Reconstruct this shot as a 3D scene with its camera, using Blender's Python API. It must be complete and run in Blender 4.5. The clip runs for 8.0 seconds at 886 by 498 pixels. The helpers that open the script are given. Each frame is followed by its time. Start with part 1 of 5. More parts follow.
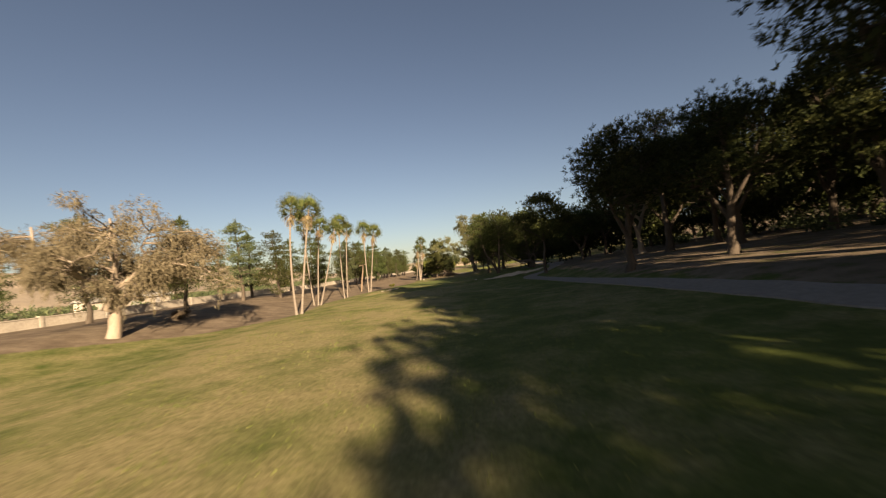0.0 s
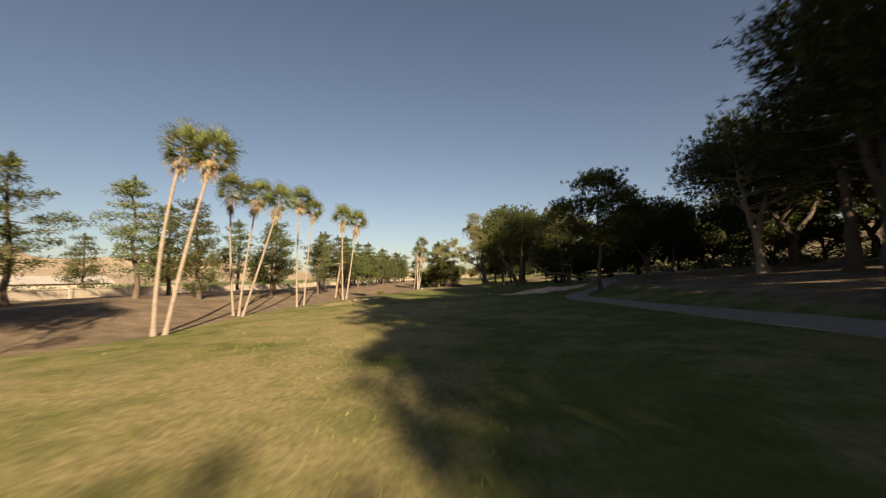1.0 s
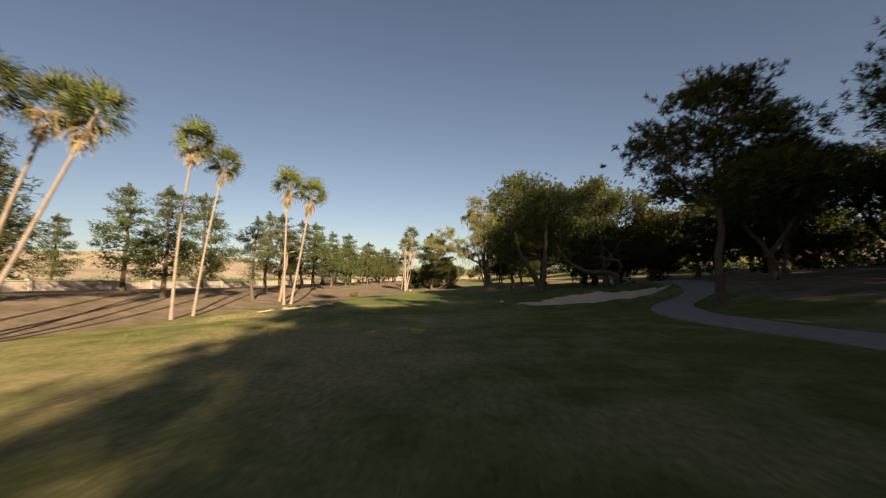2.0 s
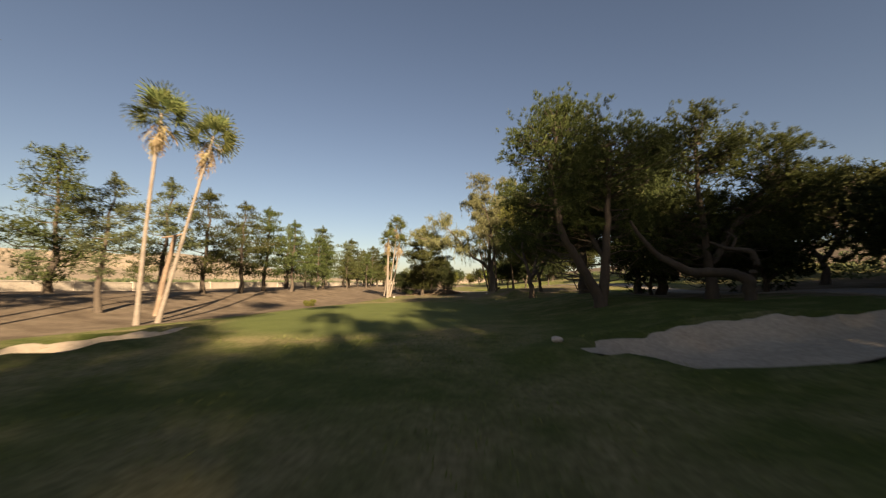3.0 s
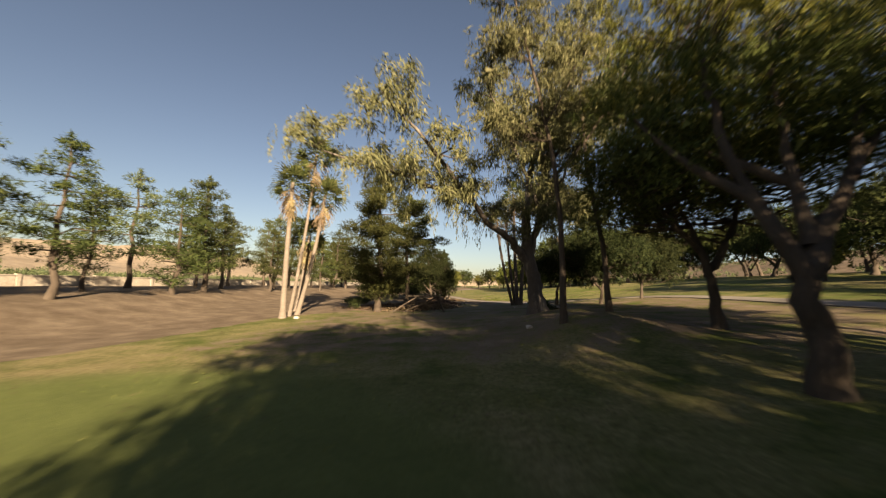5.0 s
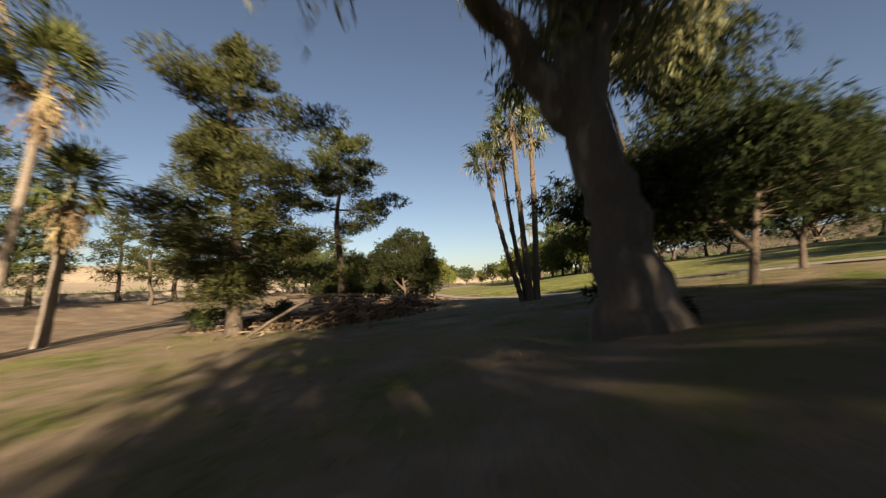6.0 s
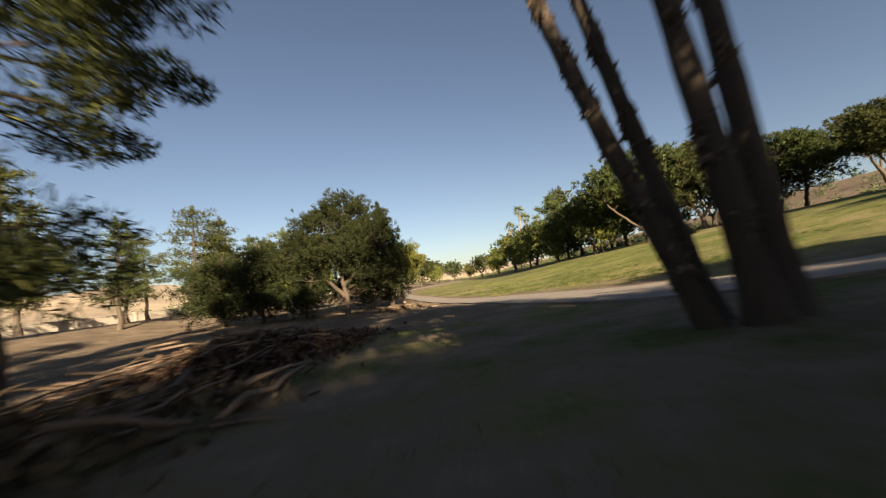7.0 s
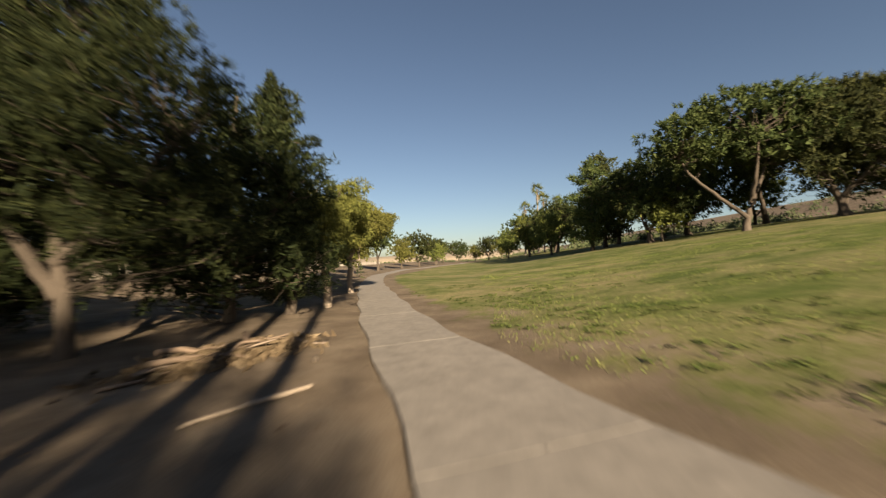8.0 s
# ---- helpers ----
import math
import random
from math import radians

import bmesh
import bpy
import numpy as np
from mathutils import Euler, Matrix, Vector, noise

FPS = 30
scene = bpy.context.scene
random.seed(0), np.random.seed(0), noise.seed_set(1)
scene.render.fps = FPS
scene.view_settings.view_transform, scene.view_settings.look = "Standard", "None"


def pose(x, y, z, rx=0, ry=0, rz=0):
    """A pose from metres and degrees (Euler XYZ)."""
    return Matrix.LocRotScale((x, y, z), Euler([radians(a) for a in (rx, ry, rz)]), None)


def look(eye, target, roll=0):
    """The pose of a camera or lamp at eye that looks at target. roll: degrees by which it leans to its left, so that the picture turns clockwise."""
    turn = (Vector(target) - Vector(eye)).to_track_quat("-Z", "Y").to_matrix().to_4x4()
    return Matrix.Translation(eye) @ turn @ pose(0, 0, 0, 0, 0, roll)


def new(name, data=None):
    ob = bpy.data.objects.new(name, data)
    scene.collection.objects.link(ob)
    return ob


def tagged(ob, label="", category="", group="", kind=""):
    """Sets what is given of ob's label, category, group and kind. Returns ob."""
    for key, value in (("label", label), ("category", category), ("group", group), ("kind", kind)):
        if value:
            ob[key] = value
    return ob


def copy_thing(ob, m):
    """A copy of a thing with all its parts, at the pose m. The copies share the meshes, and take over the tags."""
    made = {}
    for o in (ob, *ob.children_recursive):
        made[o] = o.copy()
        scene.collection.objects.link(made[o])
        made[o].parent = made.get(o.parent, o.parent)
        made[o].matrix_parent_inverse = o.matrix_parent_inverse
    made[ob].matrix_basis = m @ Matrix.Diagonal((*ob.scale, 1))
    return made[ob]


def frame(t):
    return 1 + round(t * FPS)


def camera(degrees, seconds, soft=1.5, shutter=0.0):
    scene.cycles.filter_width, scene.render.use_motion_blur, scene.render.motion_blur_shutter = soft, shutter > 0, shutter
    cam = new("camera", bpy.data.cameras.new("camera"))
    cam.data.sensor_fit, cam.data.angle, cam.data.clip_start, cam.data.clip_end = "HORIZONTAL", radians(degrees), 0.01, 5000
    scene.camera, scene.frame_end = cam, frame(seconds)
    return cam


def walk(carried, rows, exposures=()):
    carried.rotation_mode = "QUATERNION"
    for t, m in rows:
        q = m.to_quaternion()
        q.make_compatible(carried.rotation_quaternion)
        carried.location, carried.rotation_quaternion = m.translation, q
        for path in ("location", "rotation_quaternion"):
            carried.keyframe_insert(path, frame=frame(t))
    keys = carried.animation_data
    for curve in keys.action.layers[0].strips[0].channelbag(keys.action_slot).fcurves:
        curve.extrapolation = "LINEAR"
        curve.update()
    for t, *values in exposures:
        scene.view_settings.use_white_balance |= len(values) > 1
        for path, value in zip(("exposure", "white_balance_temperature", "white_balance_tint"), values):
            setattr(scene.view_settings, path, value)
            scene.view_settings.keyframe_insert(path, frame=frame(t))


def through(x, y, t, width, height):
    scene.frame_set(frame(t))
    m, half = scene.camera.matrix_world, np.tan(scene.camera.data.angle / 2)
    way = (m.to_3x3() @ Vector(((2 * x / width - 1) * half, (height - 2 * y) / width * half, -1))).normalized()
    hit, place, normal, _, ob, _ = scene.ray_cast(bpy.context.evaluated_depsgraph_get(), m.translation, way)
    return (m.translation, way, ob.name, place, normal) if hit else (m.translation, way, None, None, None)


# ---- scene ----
cam = camera(98.0, 8.0, soft=1.2, shutter=0.28)
PATH = [
    (0, (2.23, -0.321, 2.992), (2.129, 1.674, 3.079), -5.6),
    (0.5, (1.98, 8.096, 2.68), (1.875, 10.089, 2.804), -3.5),
    (1, (1.733, 16.23, 2.379), (1.599, 18.221, 2.524), -1.2),
    (1.5, (1.65, 24.001, 2.211), (1.517, 25.991, 2.358), -1.0),
    (1.7, (1.654, 26.935, 2.156), (1.525, 28.926, 2.305), -0.7),
    (2.8, (1.482, 42.816, 1.911), (1.337, 44.805, 2.073), 0.7),
    (3, (1.507, 45.795, 1.946), (1.377, 47.783, 2.12), 0.5),
    (3.5, (1.514, 53.376, 2.137), (1.378, 55.361, 2.342), 2.2),
    (4, (1.43, 60.562, 2.264), (1.28, 62.546, 2.466), 4.2),
    (4.2, (1.446, 63.472, 2.261), (1.294, 65.456, 2.462), 4.4),
    (5.3, (2.049, 79.83, 1.974), (1.861, 81.814, 2.148), 0.1),
    (5.5, (2.313, 82.758, 1.755), (2.124, 84.741, 1.928), -1.1),
    (6, (2.931, 90.354, 1.506), (2.742, 92.337, 1.684), -2.0),
    (6.5, (2.961, 98.055, 1.359), (2.803, 100.04, 1.538), -5.0),
    (7, (2.545, 105.477, 1.297), (2.429, 107.467, 1.456), -6.9),
    (7.5, (2.51, 112.904, 1.252), (2.392, 114.898, 1.341), -7.0),
    (8, (2.658, 120.473, 1.403), (2.496, 122.466, 1.461), -2.3),
]
walk(cam, [(t, look(eye, target, roll)) for t, eye, target, roll in PATH], [(0.0, 0.5, 9700, 18), (1.5, 0.6, 9700, 18), (4.0, 0.68, 9800, 18), (5.4, 0.7, 9300, 17), (6.0, 0.7, 8800, 16), (7.0, 0.82, 8900, 16), (7.5, 0.74, 8800, 15), (8.0, 0.52, 8450, 13)])

# ---- world, sun, exposure ----
SUN_AZ, SUN_EL = radians(159.0), radians(20.0)
world = bpy.data.worlds.new("sky")
scene.world = world
world.use_nodes = True
wn = world.node_tree.nodes
sky = wn.new("ShaderNodeTexSky")
sky.sky_type, sky.sun_disc = "NISHITA", False
sky.sun_elevation, sky.sun_rotation = SUN_EL, SUN_AZ
sky.altitude, sky.air_density, sky.dust_density, sky.ozone_density = 400.0, 0.85, 1.2, 3.2
wn["Background"].inputs["Strength"].default_value = 0.085
world.node_tree.links.new(sky.outputs["Color"], wn["Background"].inputs["Color"])
sun = new("sun", bpy.data.lights.new("sun", "SUN"))
sun.data.energy, sun.data.angle, sun.data.color = 11.5, radians(0.6), (1.0, 0.925, 0.79)
to_sun = Vector((math.sin(SUN_AZ) * math.cos(SUN_EL), math.cos(SUN_AZ) * math.cos(SUN_EL), math.sin(SUN_EL)))
sun.matrix_world = look(to_sun * 200, (0, 0, 0))

# ---- materials ----
def ramp(nt, fac, stops):
    r = nt.nodes.new("ShaderNodeValToRGB")
    while len(r.color_ramp.elements) < len(stops):
        r.color_ramp.elements.new(0.5)
    for e, (p, c) in zip(r.color_ramp.elements, stops):
        e.position, e.color = p, (*c, 1)
    nt.links.new(fac, r.inputs[0])
    return r.outputs[0]


def noise_tex(nt, scale, detail=5.0, rough=0.6, coord=None, stretch=None):
    t = nt.nodes.new("ShaderNodeTexNoise")
    t.inputs["Scale"].default_value, t.inputs["Detail"].default_value, t.inputs["Roughness"].default_value = scale, detail, rough
    if coord is None:
        coord = nt.nodes.new("ShaderNodeTexCoord").outputs["Object"]
    if stretch:
        m = nt.nodes.new("ShaderNodeMapping")
        m.inputs["Scale"].default_value = stretch
        nt.links.new(coord, m.inputs[0])
        coord = m.outputs[0]
    nt.links.new(coord, t.inputs["Vector"])
    return t.outputs["Fac"]


def mix(nt, fac, a, b, mode="MIX"):
    m = nt.nodes.new("ShaderNodeMix")
    m.data_type, m.blend_type = "RGBA", mode
    for sock, v in ((m.inputs["Factor"], fac), (m.inputs["A"], a), (m.inputs["B"], b)):
        if isinstance(v, (int, float)):
            sock.default_value = v
        elif isinstance(v, tuple):
            sock.default_value = (*v, 1)
        else:
            nt.links.new(v, sock)
    return m.outputs["Result"]


def math_node(nt, op, a, b=0.0):
    m = nt.nodes.new("ShaderNodeMath")
    m.operation = op
    for sock, v in zip(m.inputs, (a, b)):
        if isinstance(v, (int, float)):
            sock.default_value = v
        else:
            nt.links.new(v, sock)
    return m.outputs[0]


def bump(nt, height, strength, distance):
    b = nt.nodes.new("ShaderNodeBump")
    b.inputs["Strength"].default_value, b.inputs["Distance"].default_value = strength, distance
    nt.links.new(height, b.inputs["Height"])
    return b.outputs[0]


def material(name, rough=0.85):
    m = bpy.data.materials.new(name)
    m.use_nodes = True
    p = m.node_tree.nodes["Principled BSDF"]
    p.inputs["Roughness"].default_value = rough
    p.inputs["Specular IOR Level"].default_value = 0.25
    return m, m.node_tree, p


def mottled(name, a, b, c, scale, rough=0.85, bump_scale=None, bump_dist=0.02, stretch=None):
    """A rough natural surface: three tones by two scales of noise, with fine relief."""
    m, nt, p = material(name, rough)
    big = noise_tex(nt, scale, 4, 0.6, stretch=stretch)
    fine = noise_tex(nt, scale * 9, 6, 0.7, stretch=stretch)
    col = ramp(nt, big, [(0.3, a), (0.55, b), (0.75, c)])
    col = mix(nt, 0.55, col, ramp(nt, fine, [(0.25, tuple(0.45 * v for v in b)), (0.7, tuple(min(1, 1.25 * v) for v in b))]))
    nt.links.new(col, p.inputs["Base Color"])
    nt.links.new(bump(nt, noise_tex(nt, bump_scale or scale * 12, 8, 0.7, stretch=stretch), 0.8, bump_dist), p.inputs["Normal"])
    return m


def leafy(name, dark, mid, light, through=0.25):
    """Leaves: each leaf its own tone, with some light coming through."""
    m, nt, p = material(name, 0.75)
    p.inputs["Specular IOR Level"].default_value = 0.1
    geo = nt.nodes.new("ShaderNodeNewGeometry")
    info = nt.nodes.new("ShaderNodeObjectInfo")
    col = ramp(nt, geo.outputs["Random Per Island"], [(0.0, dark), (0.5, mid), (1.0, light)])
    patch = noise_tex(nt, 0.6, 3, 0.6)
    col = mix(nt, math_node(nt, "MULTIPLY", patch, 0.6), col, mid)
    hue = nt.nodes.new("ShaderNodeHueSaturation")
    nt.links.new(col, hue.inputs["Color"])
    nt.links.new(math_node(nt, "ADD", math_node(nt, "MULTIPLY", info.outputs["Random"], 0.05), 0.475), hue.inputs["Hue"])
    nt.links.new(math_node(nt, "ADD", math_node(nt, "MULTIPLY", info.outputs["Random"], 0.4), 0.8), hue.inputs["Value"])
    nt.links.new(hue.outputs[0], p.inputs["Base Color"])
    tr = nt.nodes.new("ShaderNodeBsdfTranslucent")
    nt.links.new(hue.outputs[0], tr.inputs["Color"])
    ms = nt.nodes.new("ShaderNodeMixShader")
    ms.inputs[0].default_value = through
    nt.links.new(p.outputs[0], ms.inputs[1])
    nt.links.new(tr.outputs[0], ms.inputs[2])
    nt.links.new(ms.outputs[0], nt.nodes["Material Output"].inputs["Surface"])
    return m


M_PINE = leafy("pine_needles", (0.019, 0.028, 0.011), (0.044, 0.057, 0.02), (0.098, 0.106, 0.038))
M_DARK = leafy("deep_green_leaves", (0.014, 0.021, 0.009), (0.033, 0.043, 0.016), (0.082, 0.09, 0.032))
# darker copy of the green needles, with the shade put into the leaf colour
M_SHADED = leafy("shade_darkened_needles", (0.009, 0.015, 0.007), (0.021, 0.03, 0.012), (0.058, 0.068, 0.025))
M_PINE_GREY = leafy("grey_pine_needles", (0.035, 0.05, 0.028), (0.07, 0.09, 0.045), (0.14, 0.15, 0.075))
M_BROAD = leafy("dark_broad_leaves", (0.015, 0.025, 0.012), (0.034, 0.05, 0.02), (0.078, 0.09, 0.034))
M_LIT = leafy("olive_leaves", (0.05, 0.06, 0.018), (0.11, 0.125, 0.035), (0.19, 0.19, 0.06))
M_OPEN = leafy("open_pine_needles", (0.03, 0.042, 0.014), (0.075, 0.09, 0.028), (0.15, 0.155, 0.055))
M_EUC = leafy("gum_leaves", (0.055, 0.068, 0.034), (0.13, 0.142, 0.07), (0.25, 0.245, 0.135))
M_YELLOW = leafy("spring_leaves", (0.09, 0.1, 0.03), (0.16, 0.17, 0.042), (0.24, 0.24, 0.075), 0.4)
M_BROWN = leafy("brown_dead_leaves", (0.07, 0.054, 0.037), (0.13, 0.104, 0.072), (0.21, 0.174, 0.125))
M_PALM = leafy("palm_leaf", (0.035, 0.05, 0.02), (0.075, 0.094, 0.034), (0.15, 0.16, 0.066), 0.2)
M_THATCH = leafy("dry_palm_thatch", (0.12, 0.092, 0.055), (0.22, 0.175, 0.105), (0.33, 0.265, 0.17))
M_BLADE = leafy("grass_blades", (0.055, 0.085, 0.02), (0.11, 0.135, 0.035), (0.24, 0.22, 0.09), 0.3)
M_WEED = leafy("weed_leaves", (0.03, 0.048, 0.014), (0.055, 0.078, 0.022), (0.10, 0.12, 0.04))
M_LITTER = leafy("leaf_litter", (0.042, 0.029, 0.019), (0.095, 0.066, 0.043), (0.19, 0.142, 0.096), 0.05)
M_BARK = mottled("dark_bark", (0.036, 0.028, 0.022), (0.075, 0.059, 0.046), (0.13, 0.105, 0.082), 1.6, 0.9, 14, 0.05, (1, 1, 0.25))
M_GUM = mottled("gum_bark", (0.045, 0.037, 0.033), (0.09, 0.077, 0.067), (0.40, 0.37, 0.33), 2.6, 0.8, 9, 0.04, (1, 1, 0.3))
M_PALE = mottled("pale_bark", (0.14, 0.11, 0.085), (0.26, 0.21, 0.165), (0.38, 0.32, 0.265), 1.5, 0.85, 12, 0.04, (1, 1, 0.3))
M_PALMBARK = mottled("palm_bark", (0.11, 0.091, 0.076), (0.185, 0.157, 0.132), (0.28, 0.242, 0.206), 1.2, 0.9, 10, 0.05, (1, 1, 3.0))
M_STICK = mottled("dry_wood", (0.085, 0.055, 0.04), (0.18, 0.13, 0.095), (0.33, 0.26, 0.20), 2.5, 0.85, 20, 0.02)
M_SAND = mottled("bunker_sand", (0.33, 0.27, 0.205), (0.45, 0.375, 0.29), (0.54, 0.455, 0.36), 0.8, 0.95, 5, 0.06)
M_PATH = mottled("cart_path_concrete", (0.18, 0.163, 0.145), (0.2, 0.181, 0.162), (0.222, 0.202, 0.181), 0.5, 0.9, 30, 0.002)
M_WALL = mottled("pale_rendered_wall", (0.32, 0.28, 0.235), (0.42, 0.375, 0.32), (0.52, 0.47, 0.41), 0.7, 0.9, 15, 0.01)
M_ROOF = mottled("grey_roof", (0.22, 0.21, 0.2), (0.3, 0.29, 0.28), (0.38, 0.37, 0.35), 0.8, 0.8, 8, 0.01)
M_HILL = mottled("dry_hillside", (0.17, 0.14, 0.10), (0.27, 0.22, 0.165), (0.36, 0.30, 0.235), 0.012, 1.0, 0.05, 2.0)
M_STONE = mottled("pale_stone", (0.3, 0.27, 0.24), (0.45, 0.41, 0.37), (0.6, 0.56, 0.5), 4, 0.9, 20, 0.01)
M_POST = mottled("weathered_post", (0.10, 0.075, 0.055), (0.17, 0.13, 0.10), (0.25, 0.20, 0.16), 3, 0.9, 25, 0.01)


def ground_material():
    m, nt, p = material("golf_ground", 0.95)
    p.inputs["Specular IOR Level"].default_value = 0.1
    at = nt.nodes.new("ShaderNodeVertexColor")
    at.layer_name = "zone"
    sep = nt.nodes.new("ShaderNodeSeparateColor")
    nt.links.new(at.outputs["Color"], sep.inputs[0])
    big = noise_tex(nt, 0.16, 4, 0.55)
    mid = noise_tex(nt, 0.75, 5, 0.65)
    fine = noise_tex(nt, 9.0, 6, 0.75)
    tiny = noise_tex(nt, 45.0, 4, 0.8)
    lush = ramp(nt, mid, [(0.3, (0.075, 0.105, 0.028)), (0.6, (0.12, 0.15, 0.045)), (0.8, (0.165, 0.185, 0.065))])
    straw = ramp(nt, fine, [(0.3, (0.18, 0.155, 0.08)), (0.7, (0.34, 0.295, 0.165))])
    dry = math_node(nt, "ADD", math_node(nt, "MULTIPLY", big, 0.9), math_node(nt, "MULTIPLY", mid, 0.75))
    dry = math_node(nt, "ADD", dry, math_node(nt, "SUBTRACT", sep.outputs["Blue"], 0.5))
    dryf = ramp(nt, dry, [(0.68, (0, 0, 0)), (1.08, (1, 1, 1))])
    grass = mix(nt, dryf, lush, straw)
    grass = mix(nt, 0.6, grass, ramp(nt, fine, [(0.25, (0.28, 0.30, 0.22)), (0.7, (1.25, 1.22, 1.15))]), "MULTIPLY")
    dirt = ramp(nt, mid, [(0.25, (0.105, 0.082, 0.062)), (0.5, (0.185, 0.147, 0.112)), (0.78, (0.29, 0.24, 0.187))])
    dirt = mix(nt, 0.6, dirt, ramp(nt, tiny, [(0.3, (0.35, 0.33, 0.3)), (0.7, (1.25, 1.2, 1.15))]), "MULTIPLY")
    edge = math_node(nt, "ADD", sep.outputs["Red"], math_node(nt, "MULTIPLY", math_node(nt, "SUBTRACT", mid, 0.5), 0.9))
    edge = math_node(nt, "ADD", edge, math_node(nt, "MULTIPLY", math_node(nt, "SUBTRACT", fine, 0.5), 0.5))
    df = ramp(nt, edge, [(0.42, (0, 0, 0)), (0.58, (1, 1, 1))])
    base = mix(nt, df, grass, dirt)
    green = ramp(nt, fine, [(0.3, (0.10, 0.13, 0.042)), (0.7, (0.145, 0.175, 0.065))])
    green = mix(nt, 0.5, green, ramp(nt, mid, [(0.3, (0.7, 0.72, 0.7)), (0.7, (1.2, 1.15, 1.1))]), "MULTIPLY")
    base = mix(nt, sep.outputs["Green"], base, green)
    base = mix(nt, 1.0, base, (0.84, 0.84, 0.84), "MULTIPLY")
    nt.links.new(base, p.inputs["Base Color"])
    h = math_node(nt, "ADD", fine, math_node(nt, "MULTIPLY", tiny, 0.5))
    nt.links.new(bump(nt, h, 0.7, 0.05), p.inputs["Normal"])
    return m


M_GROUND = ground_material()

# ---- mesh helpers ----
def make_mesh(name, verts, faces, mat, smooth=False):
    """A mesh from an array of vertices and a list of arrays of faces, each of one length."""
    verts = np.asarray(verts, np.float32).reshape(-1, 3)
    me = bpy.data.meshes.new(name)
    me.vertices.add(len(verts))
    me.vertices.foreach_set("co", verts.ravel())
    groups = [np.asarray(f, np.int32) for f in faces if len(f)]
    loops = np.concatenate([f.ravel() for f in groups])
    sizes = np.concatenate([np.full(len(f), f.shape[1], np.int32) for f in groups])
    me.loops.add(len(loops))
    me.loops.foreach_set("vertex_index", loops)
    me.polygons.add(len(sizes))
    me.polygons.foreach_set("loop_start", np.concatenate([[0], np.cumsum(sizes)[:-1]]).astype(np.int32))
    me.polygons.foreach_set("use_smooth", np.full(len(sizes), smooth))
    me.update(calc_edges=True)
    me.validate()
    me.materials.append(mat)
    return me


def part(name, me, parent=None, label="", at=None):
    ob = new(name, me)
    if parent is not None:
        ob.parent = parent
    if at is not None:
        ob.matrix_basis = at
    return tagged(ob, label)


def thing(name, at, label, category, group="", kind=""):
    ob = new(name)
    ob.empty_display_size = 0.3
    ob.matrix_basis = at
    return tagged(ob, label, category, group, kind)


class Tubes:
    """Tapered round limbs, gathered into one mesh."""

    def __init__(self):
        self.v, self.f, self.n = [], [], 0

    def add(self, pts, radii, sides=7, rng=None, rough=0.0):
        pts = np.asarray(pts, float)
        k = len(pts)
        tang = np.gradient(pts, axis=0)
        tang /= np.linalg.norm(tang, axis=1)[:, None] + 1e-9
        ref = np.where(np.abs(tang[:, 2:3]) > 0.9, [[1.0, 0, 0]], [[0, 0, 1.0]])
        a = np.cross(tang, ref)
        a /= np.linalg.norm(a, axis=1)[:, None] + 1e-9
        b = np.cross(tang, a)
        ang = np.linspace(0, 2 * np.pi, sides, endpoint=False)
        r = np.asarray(radii, float)[:, None] * np.ones(sides)
        if rng is not None and rough:
            r = r * (1 + rng.uniform(-rough, rough, r.shape))
        ring = pts[:, None] + r[..., None] * (np.cos(ang)[None, :, None] * a[:, None] + np.sin(ang)[None, :, None] * b[:, None])
        self.v.append(ring.reshape(-1, 3))
        i, j = np.meshgrid(np.arange(k - 1), np.arange(sides), indexing="ij")
        q = np.stack([i * sides + j, i * sides + (j + 1) % sides, (i + 1) * sides + (j + 1) % sides, (i + 1) * sides + j], -1).reshape(-1, 4)
        self.f.append(q + self.n)
        self.n += k * sides

    def mesh(self, name, mat):
        return make_mesh(name, np.concatenate(self.v), [np.concatenate(self.f)], mat, True)


def leaves(rng, centres, outward, length, width, droop=0.0, spread=0.9):
    """Leaf blades as narrow darts, one at each centre, pointing outward with some scatter."""
    n = len(centres)
    d = outward + rng.normal(0, spread, (n, 3))
    d[:, 2] -= droop
    d /= np.linalg.norm(d, axis=1)[:, None] + 1e-9
    s = np.cross(d, rng.normal(0, 1, (n, 3)))
    s /= np.linalg.norm(s, axis=1)[:, None] + 1e-9
    ln = (length * rng.uniform(0.6, 1.4, n))[:, None]
    wd = (width * rng.uniform(0.6, 1.4, n))[:, None]
    v = np.stack([centres - d * ln * 0.4 + s * wd * 0.5, centres + d * ln * 0.6, centres - d * ln * 0.4 - s * wd * 0.5], 1)
    return v.reshape(-1, 3), np.arange(3 * n).reshape(-1, 3)


def clump_leaves(rng, clumps, per, length, width, droop=0.0, hollow=0.55, spread=0.7):
    """Leaves for clumps given as rows of x, y, z, rx, rz: thick at the rim, thin within."""
    c = np.asarray(clumps)
    idx = np.repeat(np.arange(len(c)), per)
    u = rng.normal(0, 1, (len(idx), 3))
    u /= np.linalg.norm(u, axis=1)[:, None]
    rad = rng.uniform(hollow, 1.0, len(idx))[:, None]
    pos = c[idx, :3] + u * rad * np.stack([c[idx, 3], c[idx, 3], c[idx, 4]], 1)
    return leaves(rng, pos, u, length, width, droop, spread)


